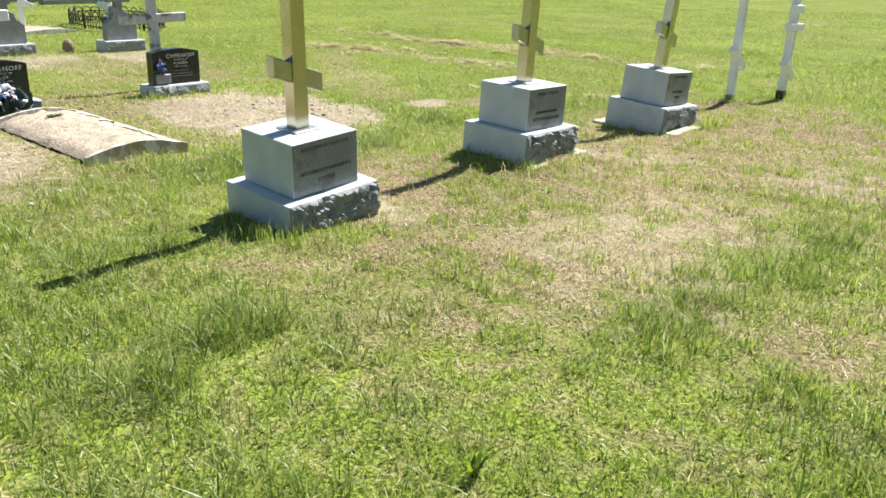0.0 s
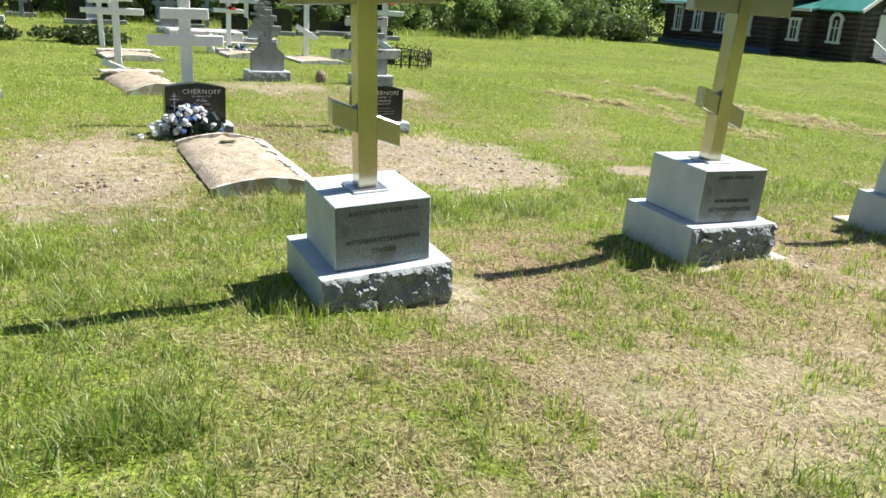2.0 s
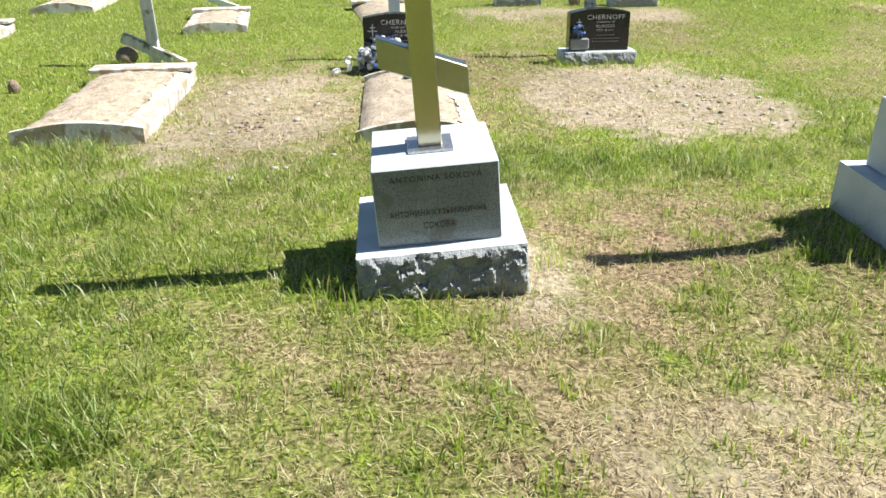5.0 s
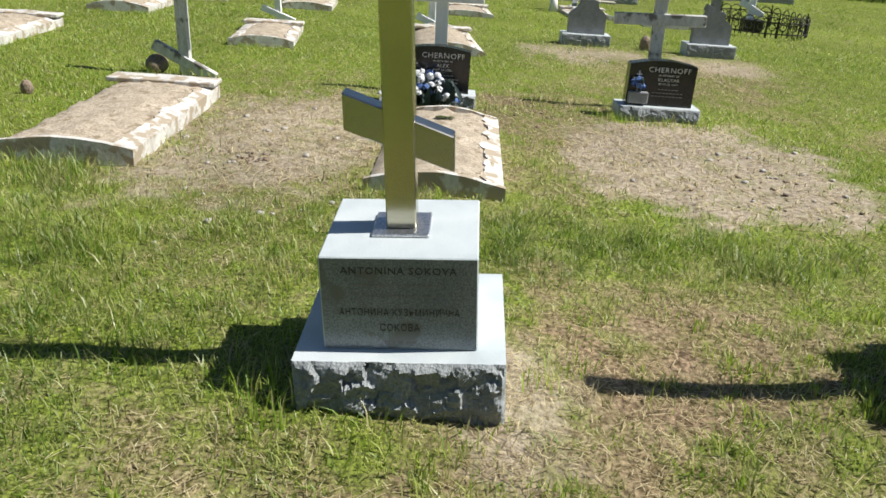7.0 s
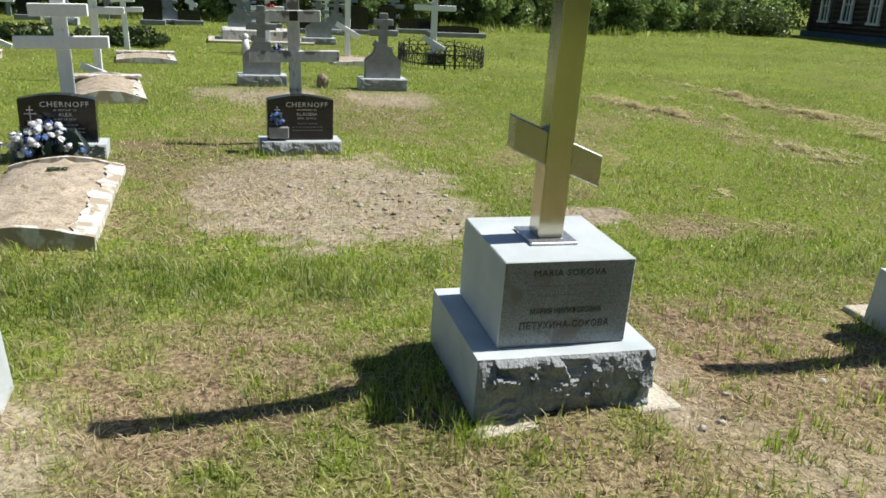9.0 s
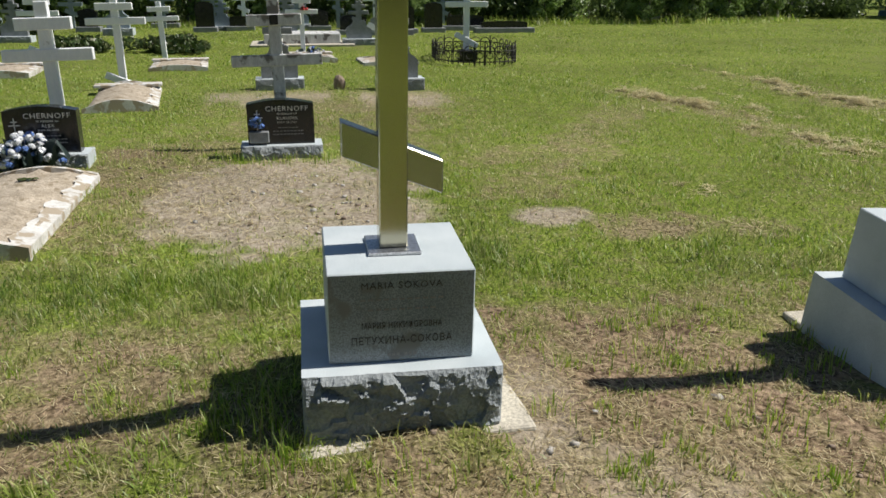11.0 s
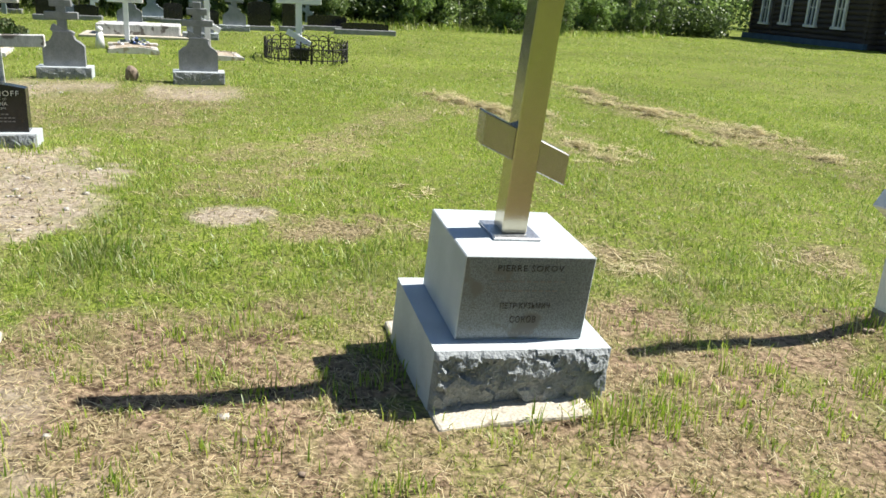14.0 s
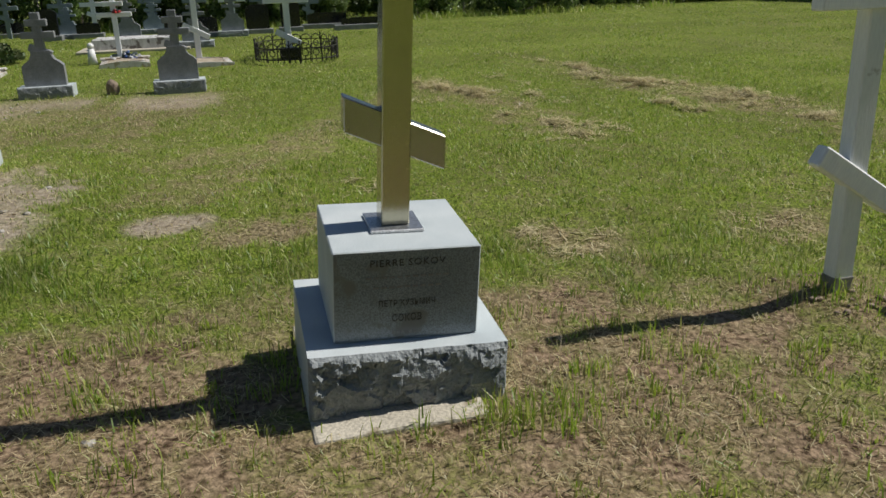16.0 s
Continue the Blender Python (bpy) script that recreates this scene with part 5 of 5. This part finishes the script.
def blades(name, count, x0, x1, y0, y1, length, width, seed, label, taper=None):
    r = np.random.RandomState(seed)
    x, y = r.uniform(x0, x1, count), r.uniform(y0, y1, count)
    bare, dry, earth = bare_at(x, y), dry_at(x, y), earth_at(x, y)
    tuft = vnoise(x, y, 0.22, 12) * 0.6 + vnoise(x, y, 0.07, 13) * 0.4
    keep = (r.rand(count) > 0.93 * np.maximum(bare, 0.62 * earth)) & (r.rand(count) < 0.35 + 1.1 * tuft - 0.45 * dry) & clear_of(x, y)
    if taper is not None:
        keep &= r.rand(count) < taper(x, y)
    x, y, dry, bare, tuft = (a[keep] for a in (x, y, dry, bare, tuft))
    n = len(x)
    lush = 0.55 + 0.9 * vnoise(x, y, 0.9, 14) * tuft * 1.6 + 0.24 * lush_at(x, y)
    l = length * (0.45 + 0.9 * r.rand(n)) * lush * (1 - 0.45 * dry) * (1 - 0.3 * bare)
    w = width * (0.7 + 0.6 * r.rand(n))
    a, lean = r.uniform(0, 2 * np.pi, n), (0.25 + 0.95 * r.rand(n) ** 1.3) * (1 + 0.35 * dry)
    ux, uy = np.cos(a), np.sin(a)
    turn = a + np.pi / 2 + r.normal(0, 0.5, n)
    sx, sy = np.cos(turn) * w / 2, np.sin(turn) * w / 2
    z = height_at(x, y) - 0.018
    mid, tip = 0.55, 1.0
    out = np.empty((n, 5, 3), np.float32)
    lx, lz = np.sin(lean), np.cos(lean)
    bend = 1.0 + 0.3 * r.rand(n)
    for k, (px, py, t) in enumerate(((-1, -1, 0), (1, 1, 0), (0.75, 0.75, mid), (-0.75, -0.75, mid), (0, 0, tip))):
        reach = l * t * lx * (0.7 if t == mid else bend)
        out[:, k, 0] = x + px * sx + ux * reach
        out[:, k, 1] = y + py * sy + uy * reach
        out[:, k, 2] = z + l * t * lz * (1.0 if t == mid else 0.92)
    base = np.arange(n)[:, None] * 5
    tris = np.concatenate([base + (0, 1, 2), base + (0, 2, 3), base + (3, 2, 4)])
    clump = np.clip((0.60 - vnoise(x, y, 0.10, 27)) * 5, 0.05, 1)
    col = np.clip((1.1 * dry + 0.55 * bare) * clump + 0.35 * (r.rand(n) < 0.22) + 0.25 * (r.rand(n) - 0.5), 0, 1)
    ob = new(name, np_mesh(name, out.reshape(-1, 3), tris, GRASS, {"dry": np.repeat(col, 5), "deep": np.repeat(deep_at(x, y), 5)}))
    return tagged(ob, label, "grass", kind="stuff")


def straw(name, count, x0, x1, y0, y1, length, width, seed, label, where, lift=0.02, mat=GRASS):
    """Dead stems that lie about."""
    r = np.random.RandomState(seed)
    x, y = r.uniform(x0, x1, count), r.uniform(y0, y1, count)
    keep = (r.rand(count) < where(x, y)) & clear_of(x, y)
    x, y = x[keep], y[keep]
    n = len(x)
    a, e = r.uniform(0, 2 * np.pi, n), r.normal(0.05, 0.17, n)
    l, w = length * (0.4 + r.rand(n)), width * (0.6 + 0.8 * r.rand(n))
    dx, dy, dz = np.cos(a) * np.cos(e) * l / 2, np.sin(a) * np.cos(e) * l / 2, np.sin(e) * l / 2
    z = height_at(x, y) - 0.006 + lift * r.rand(n) * where(x, y)
    px, py = -np.sin(a) * w / 2, np.cos(a) * w / 2
    out = np.stack([np.stack([x - dx - px, y - dy - py, z - dz], 1), np.stack([x - dx + px, y - dy + py, z - dz], 1),
                    np.stack([x + dx + px, y + dy + py, z + dz], 1), np.stack([x + dx - px, y + dy - py, z + dz], 1)], 1)
    ob = new(name, np_mesh(name, out.reshape(-1, 3), np.arange(n * 4).reshape(-1, 4), mat, {"dry": np.full(n * 4, 1.0)}))
    return tagged(ob, label, "dry grass", kind="stuff")


blades("near_grass", 480000, -5.4, 2.6, -3.2, 10.2, 0.058, 0.0050, 41, "short mown green grass round the monuments",
       lambda x, y: np.clip((2.6 - x) / 1.8, 0, 1) * np.clip((y + 3.2) / 2.2, 0, 1))
blades("grass_tufts", 260000, -5.6, 0.9, -1.2, 10.2, 0.110, 0.0058, 46, "longer green grass tufts in the mown grass",
       lambda x, y: np.clip((vnoise(x, y, 0.16, 21) * 0.6 + vnoise(x, y, 0.5, 22) * 0.55 - 0.62) * 4.0, 0, 1) + 0.6 * near_stones(x, y))
blades("middle_grass", 340000, -14.0, -5.4, -6.0, 15.5, 0.052, 0.0075, 42, "mown green grass between the graves", lambda x, y: np.clip((y + 6) / 2.5, 0, 1))
blades("side_grass", 90000, -5.4, 4.0, 10.2, 20.0, 0.062, 0.010, 44, "mown green grass beyond the white crosses", lambda x, y: np.clip((4.0 - x) / 3.0, 0, 1))
blades("far_grass", 270000, -34.0, -14.0, -14.0, 32.0, 0.048, 0.015, 43, "far mown green grass")
blades("far_side_grass", 130000, -14.0, 9.0, 15.5, 36.0, 0.048, 0.015, 47, "far mown green grass")
blades("uncut_grass", 60000, -33.0, -26.6, -16.0, 20.0, 0.30, 0.02, 45, "uncut tall grass along the wood's edge",
       lambda x, y: np.clip(1.2 - np.abs(x - np.array([edge_x(q) for q in y]) - 0.9) / 0.9, 0, 1))
straw("fallen_straw", 460000, -5.4, 0.9, -1.2, 10.2, 0.040, 0.0025, 51, "dead straw lying between the grass",
      lambda x, y: np.clip(0.05 + 0.62 * dry_at(x, y) ** 1.3 * (1 - 0.45 * earth_at(x, y)) + 0.25 * bare_at(x, y), 0, 1) * np.clip(vnoise(x, y, 0.14, 37) * 2.6 - 0.5, 0.12, 1))
straw("fallen_straw", 110000, -14.0, -5.4, -3.0, 13.5, 0.070, 0.005, 52, "dead straw lying between the graves",
      lambda x, y: np.clip(0.04 + 0.6 * dry_at(x, y) + 0.4 * bare_at(x, y), 0, 1))


def hay(x, y):
    rows, ragged = 0.0, rags(x, y)
    for cx, cy, rx, ry, t in ((-13.4, 10.75, 0.6, 0.16, 5), (-12.35, 10.80, 0.6, 0.22, 8), (-11.4, 11.08, 0.55, 0.22, 16), (-10.6, 11.28, 0.55, 0.25, 14), (-9.75, 11.5, 0.5, 0.24, 12), (-9.05, 11.58, 0.4, 0.2, 10), (-8.45, 11.72, 0.4, 0.22, 12),
                              (-7.5, 11.95, 0.5, 0.16, 12), (-6.4, 12.2, 0.5, 0.16, 12), (-9.58, 9.10, 0.42, 0.20, 20), (-10.55, 9.15, 0.5, 0.16, 25), (-11.35, 8.92, 0.5, 0.16, 20), (-11.95, 8.58, 0.5, 0.18, 15), (-8.72, 9.52, 0.35, 0.16, 40), (-8.28, 9.09, 0.25, 0.14, 60),
                              (-10.72, 9.54, 0.4, 0.12, 15), (-11.95, 9.6, 0.5, 0.10, 12), (-9.4, 10.7, 0.5, 0.08, 12), (-14.6, 10.6, 0.9, 0.10, 13), (-5.40, 8.20, 0.22, 0.13, 20), (-5.37, 8.45, 0.20, 0.12, 74), (-5.36, 9.5, 0.2, 0.15, 21), (-4.75, 9.35, 0.16, 0.14, 63),
                              (-6.86, 7.27, 0.20, 0.11, 10), (-5.9, 7.26, 0.18, 0.12, 10), (-10.65, 8.31, 0.2, 0.11, 42)):
        rows = np.maximum(rows, blot(x, y, cx, cy, rx, ry, t, 0.9, 1.3, ragged))
    return rows * np.clip((-4.2 - x) / 5, 0.22, 1) * np.clip(vnoise(x, y, 0.55, 17) * 4 - 1.3, 0.15, 1) * np.clip(vnoise(x, y, 0.3, 15) * 1.8 + vnoise(x, y, 0.11, 16) * 1.6 - 1.25, 0.03, 1)


straw("mown_hay", 600000, -16.2, -4.6, 5.6, 12.8, 0.10, 0.006, 53, "dry swaths of mown hay lying in rows", lambda x, y: hay(x, y), 0.085, HAY)


# ---- small litter ----
def pebbles(name, spots, mat, label, size, seed):
    """Small stones lying on open soil: cx, cy, spread, count."""
    r = np.random.RandomState(seed)
    cube = np.array([(x, y, z) for x in (-1, 1) for y in (-1, 1) for z in (-1, 1)], float)
    quads = np.array([(0, 1, 3, 2), (4, 6, 7, 5), (0, 4, 5, 1), (2, 3, 7, 6), (0, 2, 6, 4), (1, 5, 7, 3)])
    vs, fs = [], []
    for cx, cy, spread, count in spots:
        for _ in range(count):
            x, y = cx + r.normal(0, spread), cy + r.normal(0, spread * 0.7)
            s = size * (0.35 + r.rand())
            c = cube * (0.75 + 0.5 * r.rand(8, 3)) * s * (1, 0.8, 0.5)
            a = r.uniform(0, 6.28)
            c = np.stack([c[:, 0] * np.cos(a) - c[:, 1] * np.sin(a), c[:, 0] * np.sin(a) + c[:, 1] * np.cos(a), c[:, 2]], 1)
            fs.append(quads + 8 * len(vs))
            vs.append(c + (x, y, float(height_at(np.array(x), np.array(y))) - 0.008))
    ob = new(name, np_mesh(name, np.concatenate(vs), np.concatenate(fs), mat))
    return tagged(ob, label, "pebbles", kind="stuff")


pebbles("pale_pebbles", ((-6.6, 4.5, 0.55, 26), (-6.3, 1.3, 0.5, 16), (-4.9, 1.5, 0.35, 10), (-3.2, 5.9, 0.5, 8), (-11.9, 3.6, 0.3, 10)), PALE_BARK, "pale pebbles on the bare soil", 0.016, 61)
pebbles("dark_clods", ((-6.4, 4.75, 0.30, 16), (-5.95, 1.30, 0.09, 22), (-6.9, 4.3, 0.5, 8), (-4.3, 9.1, 0.15, 24), (-3.3, 6.0, 0.6, 10), (-8.0, 3.2, 0.3, 10)), STONE, "dark clods of earth on the bare soil", 0.013, 62)
r = np.random.RandomState(63)
n = 900
cx, cy = r.uniform(-26, -9, n), r.uniform(9, 26, n)
q = np.array([(-1, 0, 0), (0, -1, 0.3), (1, 0, 0), (0, 1, -0.3)]) * 0.022
v = (np.stack([cx, cy, np.full(n, 0.085)], 1)[:, None] + q[None]).reshape(-1, 3)
clover = new("clover_flowers", np_mesh("clover_flowers", v, np.arange(4 * n).reshape(-1, 4), WHITE_CLOTH))
tagged(clover, "tiny white clover flowers in the field", "flowers", kind="stuff")


def tall_tufts(spots, seed):
    """Long blades that the mower missed: x, y, spread, count, length."""
    r = np.random.RandomState(seed)
    out = []
    for cx, cy, spread, count, length in spots:
        for _ in range(count):
            x, y = cx + r.normal(0, spread), cy + r.normal(0, spread)
            a, lean, l, w = r.uniform(0, 6.28), r.uniform(0.05, 0.7), length * r.uniform(0.35, 0.9), r.uniform(0.004, 0.007)
            u = np.array([np.cos(a), np.sin(a), 0])
            t = np.array([-np.sin(a), np.cos(a), 0]) * w / 2
            p = np.array([x, y, float(height_at(np.array(x), np.array(y))) - 0.015])
            mid = p + u * np.sin(lean * 0.5) * l * 0.55 + np.array([0, 0, np.cos(lean * 0.5) * l * 0.55])
            tip = mid + u * np.sin(lean * 1.7) * l * 0.5 + np.array([0, 0, np.cos(lean * 1.7) * l * 0.5])
            out.append([p - t, p + t, mid + t * 0.8, mid - t * 0.8, tip])
    v = np.array(out).reshape(-1, 3)
    base = np.arange(len(out))[:, None] * 5
    tris = np.concatenate([base + (0, 1, 2), base + (0, 2, 3), base + (3, 2, 4)])
    dry = np.repeat(np.where(r.rand(len(out)) < 0.15, 0.8, 0.0), 5)
    ob = new("tall_grass_tufts", np_mesh("tall_grass_tufts", v, tris, GRASS, {"dry": dry}))
    tagged(ob, "tall uncut grass tufts round the stones", "grass", kind="stuff")


tall_tufts(((-3.62, 7.52, 0.06, 90, 0.15), (-3.58, 7.72, 0.07, 80, 0.14), (-3.60, 7.25, 0.05, 22, 0.12), (-4.05, 6.78, 0.06, 60, 0.10), (-4.30, 6.80, 0.07, 60, 0.10), (-3.66, 6.85, 0.10, 16, 0.12), (-3.55, 6.30, 0.12, 50, 0.11), (-4.0, 6.35, 0.10, 40, 0.10),
            (-3.12, 2.33, 0.06, 70, 0.14), (-3.28, 2.22, 0.07, 80, 0.15), (-3.10, 2.65, 0.06, 16, 0.13), (-3.12, 2.95, 0.05, 20, 0.12), (-3.5, 2.24, 0.08, 50, 0.13),
            (-3.38, 4.56, 0.07, 60, 0.14), (-3.62, 4.50, 0.08, 70, 0.13), (-3.32, 5.1, 0.08, 30, 0.10), (-3.8, 4.48, 0.07, 40, 0.12), (-3.3, 4.9, 0.1, 24, 0.09),
            (-4.28, 9.05, 0.08, 70, 0.14), (-4.2, 9.25, 0.10, 60, 0.13), (-4.15, 10.15, 0.07, 40, 0.12), (-4.0, 8.3, 0.15, 60, 0.10),
            (-5.55, 2.10, 0.12, 60, 0.13), (-5.5, 2.55, 0.12, 70, 0.12), (-5.35, 0.1, 0.15, 90, 0.13), (-5.4, 0.5, 0.12, 60, 0.13), (-6.2, 0.75, 0.12, 60, 0.11), (-7.0, 3.0, 0.15, 60, 0.12), (-6.3, 3.1, 0.15, 60, 0.11),
            (-8.10, 3.75, 0.10, 110, 0.14), (-8.08, 4.1, 0.12, 110, 0.12), (-8.08, 4.45, 0.08, 70, 0.13), (-8.2, 1.75, 0.08, 50, 0.12), (-8.1, 2.6, 0.08, 40, 0.11), (-8.1, -0.1, 0.15, 90, 0.16), (-8.4, -0.5, 0.15, 80, 0.16),
            (-2.2, 6.2, 0.06, 30, 0.12), (-2.4, 7.6, 0.08, 40, 0.12), (-1.9, 5.6, 0.05, 24, 0.13), (-2.6, 5.2, 0.06, 26, 0.10), (-2.0, 8.2, 0.08, 40, 0.12), (-1.8, 7.0, 0.06, 30, 0.13)), 71)
pick = random.Random(72)
spots = []
while len(spots) < 620:
    sx, sy = pick.uniform(-5.2, -0.2), pick.uniform(-0.6, 10.0)
    if float(dry_at(np.array([sx]), np.array([sy]))[0]) > pick.uniform(0.12, 0.7) and clear_of(np.array([sx]), np.array([sy]))[0]:
        spots.append((sx, sy, pick.uniform(0.018, 0.05), pick.randint(12, 30), pick.uniform(0.05, 0.10)))
tall_tufts(spots, 73)


def dock_weed(x, y):
    """Broad leaves that stand up from one root."""
    m = thing("dock_weed", pose(x, y, float(height_at(np.array(x), np.array(y))) - 0.01), "small broad-leaved green dock weed in the mown grass", "weed")
    for k in range(7):
        a, l, w = k * 2.4, 0.075 + 0.012 * (k % 4), 0.013
        bm = bmesh.new()
        u, t = Vector((math.cos(a), math.sin(a), 0)), Vector((-math.sin(a), math.cos(a), 0))
        rows = []
        for j, half in enumerate((0.15, 0.8, 1.0, 0.7, 0.1)):
            s = j / 4
            c = u * (0.35 * l * s * s + 0.004) + Vector((0, 0, l * s * (1 - 0.15 * s)))
            rows.append([bm.verts.new(c - t * w * half + u * 0.004 * half), bm.verts.new(c), bm.verts.new(c + t * w * half + u * 0.004 * half)])
        for p, q in zip(rows, rows[1:]):
            for i in (0, 1):
                bm.faces.new((p[i], p[i + 1], q[i + 1], q[i]))
        part("leaf", bm, JUNIPER if k % 2 else GRASS, m)


dock_weed(-0.94, 1.58)
